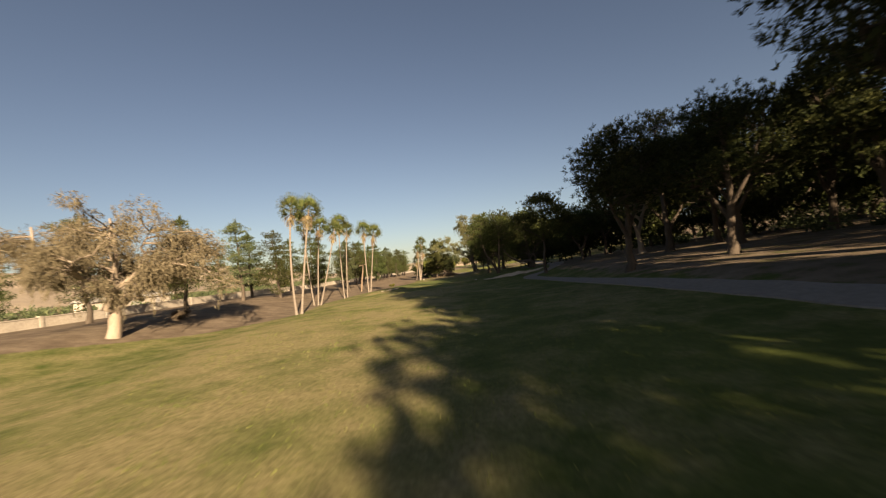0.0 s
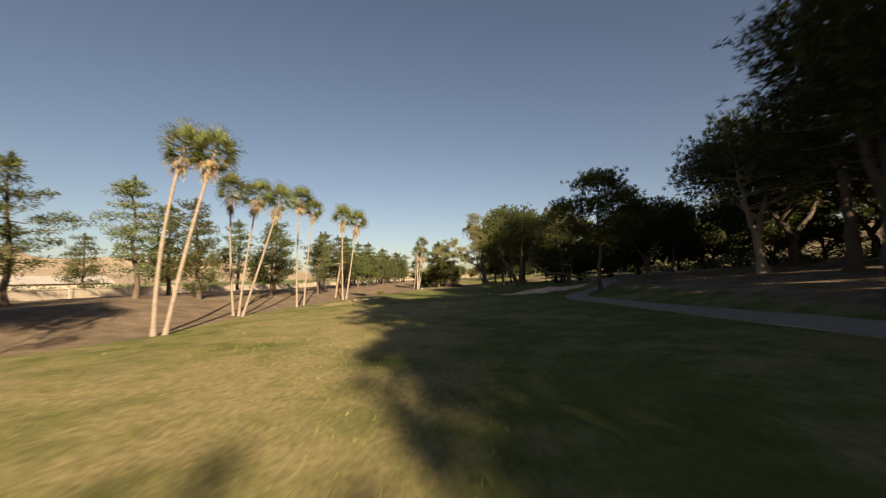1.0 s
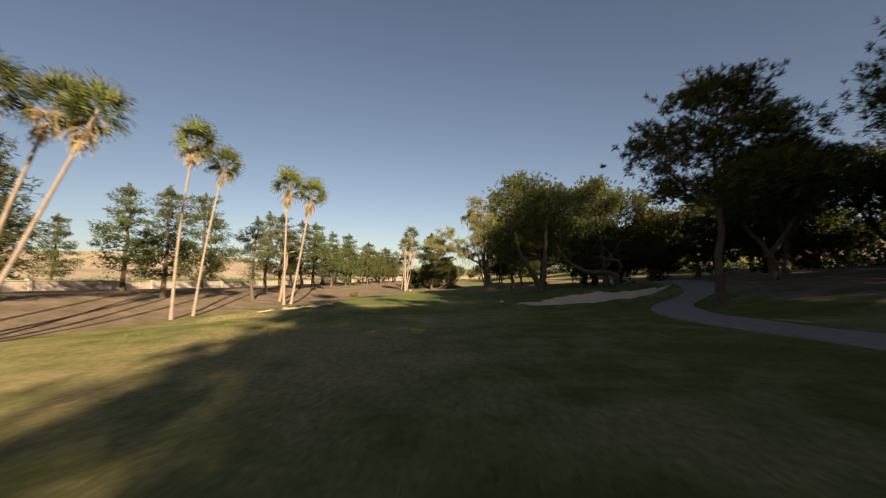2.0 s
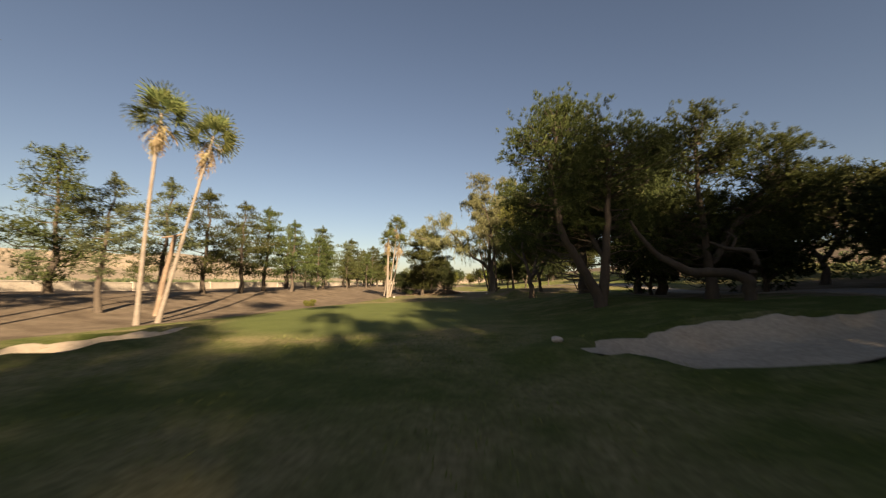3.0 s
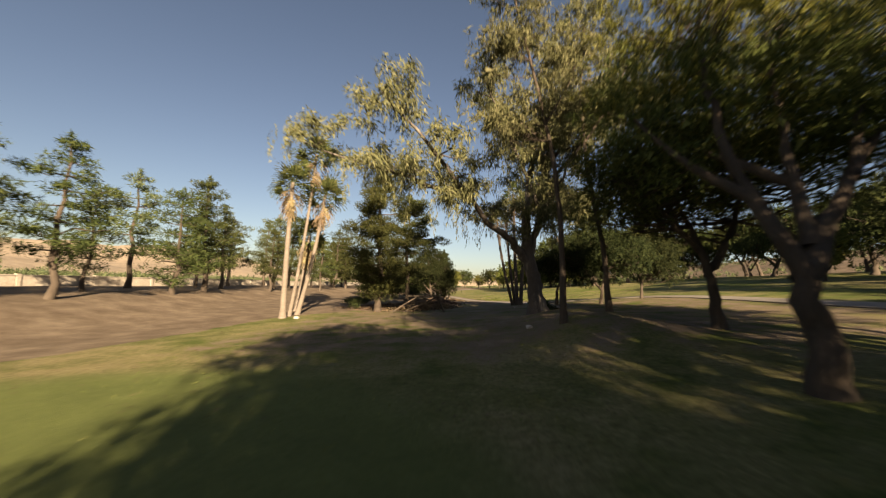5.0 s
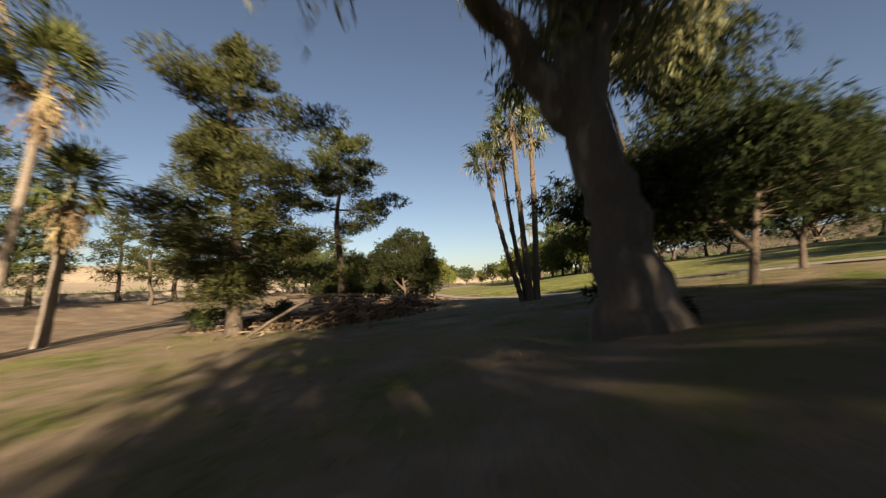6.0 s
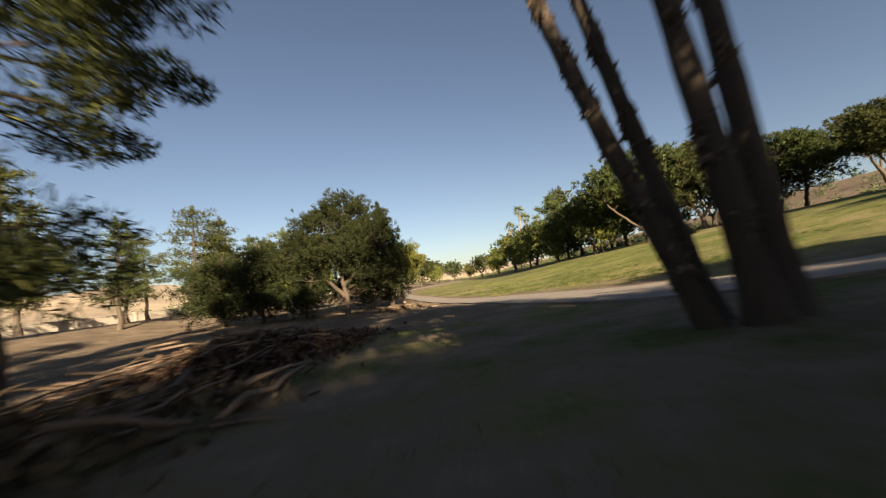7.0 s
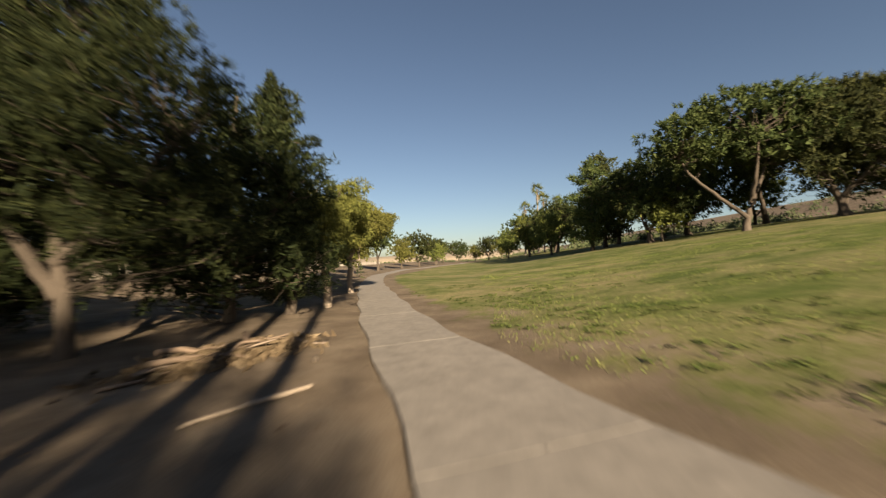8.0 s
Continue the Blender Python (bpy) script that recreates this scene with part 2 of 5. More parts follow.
def bend(rng, start, end, k, wobble, sag=0.0):
    """A wavering line from start to end with k points."""
    t = np.linspace(0, 1, k)[:, None]
    p = np.asarray(start)[None] * (1 - t) + np.asarray(end)[None] * t
    w = rng.normal(0, wobble, (k, 3))
    w[0] = w[-1] = 0
    p = p + w
    p[:, 2] -= sag * 4 * (t * (1 - t))[:, 0]
    return p


# ---- the lie of the land ----
def soft(v):
    return np.log1p(np.exp(np.clip(v, -30, 30)))


def step(a, b, v):
    t = np.clip((v - a) / (b - a), 0, 1)
    return t * t * (3 - 2 * t)


BUNKERS = [(-9.0, 54.6, 1.25, 4.9, -8), (8.95, 55.4, 5.0, 2.05, 12)]


def bunker_depth(x, y, which):
    cx, cy, rx, ry, turn = BUNKERS[which]
    c, s = math.cos(radians(turn)), math.sin(radians(turn))
    u, v = ((x - cx) * c + (y - cy) * s) / rx, (-(x - cx) * s + (y - cy) * c) / ry
    a = np.arctan2(v, u)
    return np.sqrt(u * u + v * v) / (1 + 0.12 * np.sin(3 * a + 1) + 0.06 * np.sin(5 * a))


def height(x, y):
    x, y = np.asarray(x, float), np.asarray(y, float)
    start = np.interp(y, [-50, 70, 88, 102, 112, 125, 400], [6.5, 6.5, -3, -3, 2.5, 4.5, 4.5])
    slope = np.interp(y, [-50, 70, 88, 102, 120, 400], [0.085, 0.085, 0.09, 0.10, 0.15, 0.12])
    rise = slope * 2.2 * soft((x - start) / 2.2)
    z = np.interp(y, [-50, 60, 85, 110, 400], [0.3, 0.25, -0.1, 0.0, 0.0])
    z = z + 7.5 * np.tanh(rise / 7.5)
    z = z + 0.9 * step(-15.5, -24, x) - 0.35 * np.exp(-(((x + 14) / 4.0) ** 2)) * step(105, 90, y)
    z = z + 9 * step(60, 110, x) + 0.05 * np.sin(x * 0.31 + 1.3) * np.sin(y * 0.23)
    z = z + 0.75 * np.exp(-(((x - 10) / 3.6) ** 2)) * step(51, 62, y) * step(82, 73, y) + 0.6 * np.exp(-(((x - 6.0) / 2.2) ** 2)) * step(83, 88, y) * step(97, 92, y)
    z = z + 0.6 * step(11.5, 16.0, x) * step(-12, 12, y) * step(80, 62, y)
    for k, depth in ((0, 0.35), (1, 0.45)):
        r = bunker_depth(x, y, k)
        z = z - depth * step(1.0, 0.45, r) + 0.22 * np.exp(-(((r - 1.12) / 0.16) ** 2))
    far = np.hypot(x, y - 80)
    return z * step(900, 350, far)


def on_ground(x, y, dz=0.0):
    return float(height(x, y)) + dz


def axis(lo, hi, fine, far):
    a = list(np.arange(lo, hi + fine / 2, fine))
    d, left, right = fine, [], []
    p, q = lo, hi
    while p > -far or q < far:
        d *= 1.18
        p, q = p - d, q + d
        left.append(p), right.append(q)
    return np.array(left[::-1] + a + right)


def build_ground():
    xs, ys = axis(-42, 55, 0.55, 2600), axis(-30, 190, 0.7, 2600)
    X, Y = np.meshgrid(xs, ys, indexing="ij")
    Z = height(X, Y)
    for k in (0, 1):
        Z = Z - 0.16 * step(0.97, 0.75, bunker_depth(X, Y, k))
    v = np.stack([X, Y, Z], -1).reshape(-1, 3)
    i, j = np.meshgrid(np.arange(len(xs) - 1), np.arange(len(ys) - 1), indexing="ij")
    n = len(ys)
    f = np.stack([i * n + j, (i + 1) * n + j, (i + 1) * n + j + 1, i * n + j + 1], -1).reshape(-1, 4)
    me = make_mesh("ground", v, [f], M_GROUND, True)
    x, y = v[:, 0], v[:, 1]
    left = np.interp(y, [-60, 18, 26, 33, 45, 60, 70, 80, 96, 104, 300], [-24, -20.5, -15.5, -13, -14.6, -13.8, -12.2, -10.8, -9.8, -6, -4])
    dirt = step(1.0, -1.0, x - left)
    right = np.interp(y, [-60, 20, 45, 60, 75, 85, 300], [12, 12.5, 12.5, 14, 11, 6, 400])
    dirt = np.maximum(dirt, 0.62 * step(-1.5, 2.5, x - right) * step(84, 78, y) * step(60, 40, x))
    litter = step(80, 88, y) * step(122, 112, y) * step(-10, -6, x)
    edge = np.interp(y, [80, 90, 100, 110, 116, 122], [12, 17, 17.5, 15, 9, 3])
    dirt = np.maximum(dirt, 0.53 * litter * step(2.0, -1.0, x - edge))
    path_x = np.interp(y, [112, 113, 115.4, 117.6, 120.6, 123.8, 128.6, 133.2, 139, 146, 157, 168, 185, 215, 300], [7.6, 6.8, 5.55, 4.7, 3.8, 2.6, 1.0, -0.5, -2.3, -4.3, -6.8, -8.5, -9, -6, 5])
    dirt = np.maximum(dirt, step(112, 118, y) * step(0.5, -0.5, x - path_x))
    dirt = np.maximum(dirt, 0.75 * step(112, 116, y) * step(1.6, 0.9, np.abs(x - path_x - 0.6)))
    dirt = np.maximum(dirt, 0.49 * step(8, 1.5, x - path_x) * step(112, 117, y) * step(142, 128, y))
    dirt = np.maximum(dirt, step(52, 66, x))
    smooth = step(1.0, 0.86, np.hypot((x + 3.6) / 8.2, (y - 71) / 14.5))
    dry = 0.5 + 0.12 * step(-14, -6, x) * step(3, -3, x) * step(52, 40, y) - 0.10 * step(0, 4, x) * step(90, 70, y) - 0.02 * step(100, 118, y)
    col = np.stack([dirt, smooth, np.clip(dry, 0, 1), np.ones_like(x)], 1).astype(np.float32)
    att = me.color_attributes.new("zone", "FLOAT_COLOR", "POINT")
    att.data.foreach_set("color", col.ravel())
    return tagged(new("ground", me), "mown golf grass with dry patches and bare dirt", "ground", kind="structure")


build_ground()


def build_bunker(k, label):
    cx, cy, rx, ry, turn = BUNKERS[k]
    rings, sides = 22, 112
    c, s = math.cos(radians(turn)), math.sin(radians(turn))
    v, f = [], []
    for i in range(rings + 1):
        for j in range(sides):
            a = 2 * math.pi * j / sides
            r = 1.0 * i / rings * (1 + 0.12 * math.sin(3 * a + 1) + 0.06 * math.sin(5 * a)) * (0.965 + 0.025 * math.sin(11 * a + k) + 0.018 * math.sin(17 * a) + 0.012 * math.sin(31 * a + 2))
            u, w = r * math.cos(a) * rx, r * math.sin(a) * ry
            x, y = cx + u * c - w * s, cy + u * s + w * c
            v.append((x - cx, y - cy, on_ground(x, y, 0.055 + 0.022 * math.sin(5 * x + 2 * y) * math.sin(4 * y - x) + 0.012 * math.sin(13 * x) * math.sin(11 * y) - 0.06 * (i == rings))))
    for i in range(rings):
        for j in range(sides):
            f.append((i * sides + j, (i + 1) * sides + j, (i + 1) * sides + (j + 1) % sides, i * sides + (j + 1) % sides))
    ob = part("sand_bunker", make_mesh("sand_bunker", v, [f], M_SAND, True), at=pose(cx, cy, 0))
    tagged(ob, label, "bunker", kind="structure")


build_bunker(0, "narrow pale sand bunker beside the fairway")
build_bunker(1, "broad raked sand bunker with a raised lip")

# ---- cart path, in concrete slabs ----
PATH_LINE = np.array([(13.6, -34), (13.4, -8), (13.2, 10), (12.6, 20), (12.1, 27), (11.5, 34), (10.7, 40), (9.9, 46), (11.4, 50.5), (15, 54.5), (17.8, 68), (18.5, 84), (17.5, 96), (15.6, 104), (12.2, 108.4), (8.7, 111.0), (6.8, 113.0), (5.6, 115.4), (4.75, 117.6), (3.85, 120.6), (2.75, 123.8), (1.0, 128.6), (-0.5, 133.2), (-2.3, 139), (-4.3, 146), (-6.8, 157), (-8.5, 168), (-9, 185), (-6, 215), (0, 260)])


def smooth_line(pts, gap):
    """A rounded line through the points, at even steps."""
    out = []
    p = np.vstack([2 * pts[0] - pts[1], pts, 2 * pts[-1] - pts[-2]])
    for i in range(1, len(p) - 2):
        for t in np.linspace(0, 1, 24, endpoint=False):
            a, b, c, d = p[i - 1], p[i], p[i + 1], p[i + 2]
            out.append(0.5 * (2 * b + (c - a) * t + (2 * a - 5 * b + 4 * c - d) * t * t + (3 * b - a - 3 * c + d) * t ** 3))
    out = np.array(out)
    s = np.r_[0, np.cumsum(np.linalg.norm(np.diff(out, axis=0), axis=1))]
    k = np.arange(0, s[-1], gap)
    return np.stack([np.interp(k, s, out[:, 0]), np.interp(k, s, out[:, 1])], 1)


def build_path():
    top = thing("cart_path", pose(0, 0, 0), "worn tan concrete golf cart path", "path", kind="structure")
    line = smooth_line(PATH_LINE, 0.8)
    t = np.gradient(line, axis=0)
    t /= np.linalg.norm(t, axis=1)[:, None]
    nrm = np.stack([-t[:, 1], t[:, 0]], 1)
    per = 5
    for k in range(0, len(line) - per, per):
        v, f = [], []
        for i in range(per + 1):
            c, u, w = line[k + i].copy(), t[k + i], nrm[k + i]
            if i == 0:
                c += u * 0.008
            if i == per:
                c -= u * 0.008
            half = float(np.interp(c[1], (40, 60, 112, 121, 126), (0.72, 1.0, 1.0, 0.86, 0.76)))
            for off in (1.0, 0.5, 0.0, -0.5, -1.0):
                q = c + w * (half * off + (0.05 * math.sin(c[1] * 1.7 + off) if abs(off) > 0.9 else 0))
                v.append((q[0], q[1], on_ground(q[0], q[1], 0.055)))
            for off in (1.02, -1.02):
                q = c + w * off * half
                v.append((q[0], q[1], on_ground(q[0], q[1], -0.12)))
        for i in range(per):
            a, b = 7 * i, 7 * (i + 1)
            f += [(a + j, a + j + 1, b + j + 1, b + j) for j in range(4)]
            f += [(a + 5, a, b, b + 5), (a + 4, a + 6, b + 6, b + 4)]
        for a in (0, 7 * per):
            f += [(a, a + 1, a + 2, a + 5), (a + 2, a + 3, a + 4, a + 6)]
        part("slab", make_mesh("slab", v, [f], M_PATH), top)


build_path()

# ---- trees ----
def conifer(rng, h, spread, bare, per, leaf=(0.34, 0.07), mat=M_PINE, bark=M_BARK, levels=11, dense=1.0, pad=0.85, top=0.25):
    """Meshes of a straight pine with whorled limbs and flat pads of needles."""
    trunk, clumps = Tubes(), []
    k = 9
    line = bend(rng, (0, 0, -0.3), (rng.normal(0, 0.02) * h, rng.normal(0, 0.02) * h, h), k, 0.012 * h)
    rad = np.linspace(0.024 * h, 0.004 * h, k)
    rad[0] *= 1.35
    trunk.add(line, rad, 9, rng, 0.06)
    zs = np.linspace(bare * h, 0.97 * h, levels)
    for z in zs:
        f = (z - bare * h) / (h - bare * h)
        reach = spread * np.interp(f, (0, 0.25, 0.6, 0.85, 1), (0.6, 1.0, 0.8, 0.55, top)) * rng.uniform(0.6, 1.25)
        t = np.interp(z, line[:, 2], np.arange(k))
        base = np.array([np.interp(t, np.arange(k), line[:, i]) for i in range(3)])
        n = rng.integers(3, 5)
        a0 = rng.uniform(0, 6.28)
        for j in range(n):
            if rng.random() > dense:
                continue
            a = a0 + j * 6.28 / n + rng.normal(0, 0.35)
            r = reach * rng.uniform(0.5, 1.2)
            end = base + np.array([math.cos(a) * r, math.sin(a) * r, r * rng.uniform(0.05, 0.35)])
            limb = bend(rng, base, end, 5, 0.05 * r, 0.06 * r)
            trunk.add(limb, np.linspace(0.0065 * h * (1 - 0.6 * f), 0.012, 5), 4)
            for q in np.linspace(0.45, 1.0, max(2, int(r / 0.7) + 1)):
                p = base * (1 - q) + end * q + rng.normal(0, 0.12, 3)
                s = pad * rng.uniform(0.5, 1.1) * (0.7 + 0.3 * (1 - f))
                clumps.append((*p, s, s * rng.uniform(0.4, 0.65)))
    tip = line[-1]
    clumps += [(tip[0], tip[1], tip[2] - 0.2, 0.4 * pad, 0.7), (tip[0], tip[1], tip[2] + 0.3, 0.22 * pad, 0.5)]
    v, f = clump_leaves(rng, clumps, per, leaf[0], leaf[1], -0.15)
    return trunk.mesh("trunk", bark), make_mesh("crown", v, [f], mat)


def spreading(rng, h, spread, per, leaf=(0.26, 0.10), mat=M_BROAD, bark=M_BARK, fork=0.3, limbs=5, lean=(0, 0), droop=0.0, pad=1.0, thick=0.03, twigs=6, squash=0.6, low=0.42, lay=1.0, wisps=0, up0=0.55):
    """Meshes of a forked tree: trunk and limbs, and a domed crown of leafy clumps with gaps."""
    trunk, clumps = Tubes(), []
    fz = fork * h
    foot = np.array([0, 0, -0.3])
    crotch = np.array([lean[0] * fz, lean[1] * fz, fz])
    r0 = thick * h
    line = bend(rng, foot, crotch, 6, 0.03 * h * fork)
    rad = np.linspace(r0 * 1.05, r0 * 0.72, 6)
    rad[0] = r0 * 1.5
    trunk.add(line, rad, 10, rng, 0.08)
    a0 = rng.uniform(0, 6.28)
    for i in range(limbs):
        a = a0 + i * 6.283 / limbs + rng.normal(0, 0.3)
        up = rng.uniform(up0, 1.0) if i else 1.0
        out = spread * (rng.uniform(0.35, 0.65) if i else 0.1)
        end = crotch + np.array([math.cos(a) * out + lean[0] * h * 0.35, math.sin(a) * out + lean[1] * h * 0.35, (h - fz) * up * 0.78])
        limb = bend(rng, crotch, end, 7, 0.035 * h)
        lr = np.linspace(r0 * 0.5, r0 * 0.13, 7)
        trunk.add(limb, lr, 7, rng, 0.06)
        for j in range(twigs):
            q = rng.uniform(0.35, 1.0)
            base = np.array([np.interp(q * 6, np.arange(7), limb[:, c]) for c in range(3)])
            b = a + rng.normal(0, 1.1)
            r = spread * rng.uniform(0.22, 0.55) * lay
            z1 = base[2] + r * rng.uniform(-0.15, 0.6)
            hi = low * h + (h - low * h) * math.sqrt(max(0.05, 1 - min(1, (np.hypot(base[0] + math.cos(b) * r - crotch[0], base[1] + math.sin(b) * r - crotch[1]) / (spread * 1.12)) ** 2)))
            tip = np.array([base[0] + math.cos(b) * r, base[1] + math.sin(b) * r, min(max(z1, low * h), hi)])
            tw = bend(rng, base, tip, 5, 0.04 * r, -0.05 * r)
            trunk.add(tw, np.linspace(r0 * 0.16, r0 * 0.03, 5), 4)
            for w in (0.62, 0.85, 1.0):
                p = base * (1 - w) + tip * w + rng.normal(0, 0.22, 3)
                s = pad * rng.uniform(0.55, 1.05)
                clumps.append((*p, s, s * squash))
    v, f = clump_leaves(rng, clumps, per, leaf[0], leaf[1], droop)
    vs, fs = [v], [f]
    if wisps:
        c = np.asarray(clumps)[rng.integers(0, len(clumps), wisps)]
        for row in c:
            n = 26
            t = np.linspace(0, 1, n)
            ln = rng.uniform(0.6, 1.5)
            p = row[None, :3] + np.stack([0.12 * np.sin(3 * t + row[0]), 0.12 * np.cos(2 * t + row[1]), -ln * t], 1) + rng.normal(0, 0.06, (n, 3))
            p[:, :2] += rng.normal(0, row[3] * 0.6, 2)
            vv, ff = leaves(rng, p, np.tile([0, 0, -1.0], (n, 1)), leaf[0], leaf[1], 0.6, 0.35)
            fs.append(ff + sum(len(q) for q in vs))
            vs.append(vv)
    return trunk.mesh("trunk", bark), make_mesh("crown", np.concatenate(vs), [np.concatenate(fs)], mat)


def lobed(rng, stems, lobes, boughs, tufts, blades, leaf, mat, bark=M_BARK, tuft=0.34, pad=0.55, rise=0.5, droop=0.0, hollow=0.45, flat=0.55, twig=0.03, under=0.35, core=14.0):
    """Meshes of a tree whose crown is made of rounded lobes: boughs reach from the stems into each lobe and end in tufts of needles.
    stems: rows of points, foot radius, tip radius. lobes: rows of centre and radii. core: how thick the older inner foliage is."""
    trunk, way = Tubes(), []
    for pts, r0, r1 in stems:
        p = np.array(pts, float)
        t = np.linspace(0, len(p) - 1, 5 * (len(p) - 1) + 1)
        line = np.stack([np.interp(t, np.arange(len(p)), p[:, c]) for c in range(3)], 1)
        for _ in range(2):
            line[1:-1] = (line[:-2] + 2 * line[1:-1] + line[2:]) / 4
        line[1:-1] += rng.normal(0, 0.12 * r0, (len(line) - 2, 3))
        rad = np.linspace(r0, r1, len(line))
        if p[0, 2] < 0.05:
            rad[:4] *= (1.6, 1.3, 1.12, 1.04)
        trunk.add(line, rad, 11, rng, 0.07)
        way.append(line)
    way = np.concatenate(way)
    lob = np.array(lobes, float)
    size = lob[:, 3] * lob[:, 4] + lob[:, 4] * lob[:, 5] + lob[:, 3] * lob[:, 5]
    pick = rng.choice(len(lob), boughs, p=size / size.sum())
    u = rng.normal(0, 1, (boughs, 3))
    u /= np.linalg.norm(u, axis=1)[:, None]
    flip = (u[:, 2] < -0.2) & (rng.random(boughs) > under)
    u[flip, 2] *= -1
    out = (hollow + (1 - hollow) * np.sqrt(rng.random(boughs)))[:, None]
    tip = lob[pick, :3] + u * out * lob[pick, 3:]
    for q in tip:
        gap = np.linalg.norm(way - q, axis=1)
        base = way[np.argmin(gap + 1.3 * np.maximum(0, way[:, 2] + 0.25 * gap - q[2]))]
        ln = float(np.linalg.norm(q - base))
        trunk.add(bend(rng, base, q, 5, 0.05 * ln, 0.05 * ln), np.linspace(twig * (0.45 + ln / 4), 0.008, 5), 4)
    k = np.repeat(np.arange(boughs), tufts)
    c = tip[k] + rng.normal(0, 1, (len(k), 3)) * np.array([pad, pad, pad * flat])
    o = (c - lob[pick[k], :3]) / lob[pick[k], 3:]
    o = o / (np.linalg.norm(o, axis=1)[:, None] + 1e-6) + np.array([0, 0, rise])
    j = np.repeat(np.arange(len(k)), blades)
    w = o[j] + rng.normal(0, 0.85, (len(j), 3))
    w /= np.linalg.norm(w, axis=1)[:, None] + 1e-9
    v, f = leaves(rng, c[j] + w * tuft * rng.uniform(0.1, 1.0, (len(j), 1)), w, leaf[0], leaf[1], droop, 0.4)
    if core:
        n = int(core * size.sum() * 0.0066 / (leaf[0] * leaf[1]))
        i = rng.choice(len(lob), n, p=size / size.sum())
        d = rng.normal(0, 1, (n, 3))
        d /= np.linalg.norm(d, axis=1)[:, None]
        vi, fi = leaves(rng, lob[i, :3] + d * rng.uniform(0.25, 0.82, (n, 1)) * lob[i, 3:], d, leaf[0] * 1.5, leaf[1] * 3.0, droop, 0.9)
        v, f = np.concatenate([v, vi]), np.concatenate([f, fi + len(v)])
    return trunk.mesh("trunk", bark), make_mesh("crown", v, [f], mat)


def plant(name, meshes, x, y, label, category, group="", turn=0.0, size=1.0, dz=0.0):
    top = thing(name, pose(x, y, on_ground(x, y, dz), 0, 0, turn) @ Matrix.Diagonal((size, size, size, 1)), label, category, group)
    part("trunk", meshes[0], top)
    part("crown", meshes[1], top)
    return top


def stand(name, made, places, labels, category, group):
    """A few trees, copied over the places: x, y, size, which."""
    first = {}
    for n, (x, y, size, which) in enumerate(places):
        at = pose(x, y, on_ground(x, y), 0, 0, (n * 137) % 360)
        if which in first:
            ob, s0 = first[which]
            copy_thing(ob, at @ Matrix.Diagonal((size / s0, size / s0, size / s0, 1)))
        else:
            first[which] = plant(name, made[which], x, y, labels[which % len(labels)], category, group, (n * 137) % 360, size), size


# fan palms
def frond_mesh(name, blades, reach, fold, droop, mat, stalk=0.75):
    """One fan leaf on its stalk, from the trunk outwards along x."""
    v, f = [], []

    def kite(a, b, w, up):
        a, b, up = np.array(a), np.array(b), np.array(up)
        s = np.cross(b - a, up)
        s = s / (np.linalg.norm(s) + 1e-9) * w
        m = a * 0.45 + b * 0.55 + up * 0.02
        n = len(v)
        v.extend([a, m + s, b, m - s])
        f.append((n, n + 1, n + 2, n + 3))

    kite((0, 0, 0), (stalk, 0, 0.06), 0.028, (0, 0, 1))
    hub = np.array((stalk * 0.96, 0, 0.06))
    for i in range(blades):
        a = radians(-105 + 210 * i / (blades - 1))
        ln = reach * (1 - 0.28 * (abs(a) / radians(105)) ** 2)
        d = np.array((math.cos(a), math.sin(a) * fold, 0.10 * (i % 2)))
        tip = hub + d * ln * 0.72
        kite(hub, tip, 0.055 * reach, (0, 0, 1))
        end = tip + d * ln * 0.28
        end[2] -= droop * ln
        kite(tip - d * 0.06, end, 0.03 * reach, (0, 0, 1))
    return make_mesh(name, v, [f], mat)


FRONDS = [frond_mesh("frond", 15, 0.95, 1.0, 0.16, M_PALM), frond_mesh("frond", 13, 0.85, 0.8, 0.28, M_PALM)]
DEAD = [frond_mesh("dead_frond", 9, 0.75, 0.45, 0.1, M_THATCH, 0.6)]
# droopier fans for palms in shade, the shade put in as duller leaf colours
FRONDS_SHADED = [frond_mesh("frond", 11, 0.95, 0.7, 0.45, M_BROAD), frond_mesh("frond", 9, 0.9, 0.5, 0.6, M_EUC)]
DEAD_SHADED = [frond_mesh("dead_frond", 7, 0.75, 0.4, 0.2, M_BROWN, 0.6)]


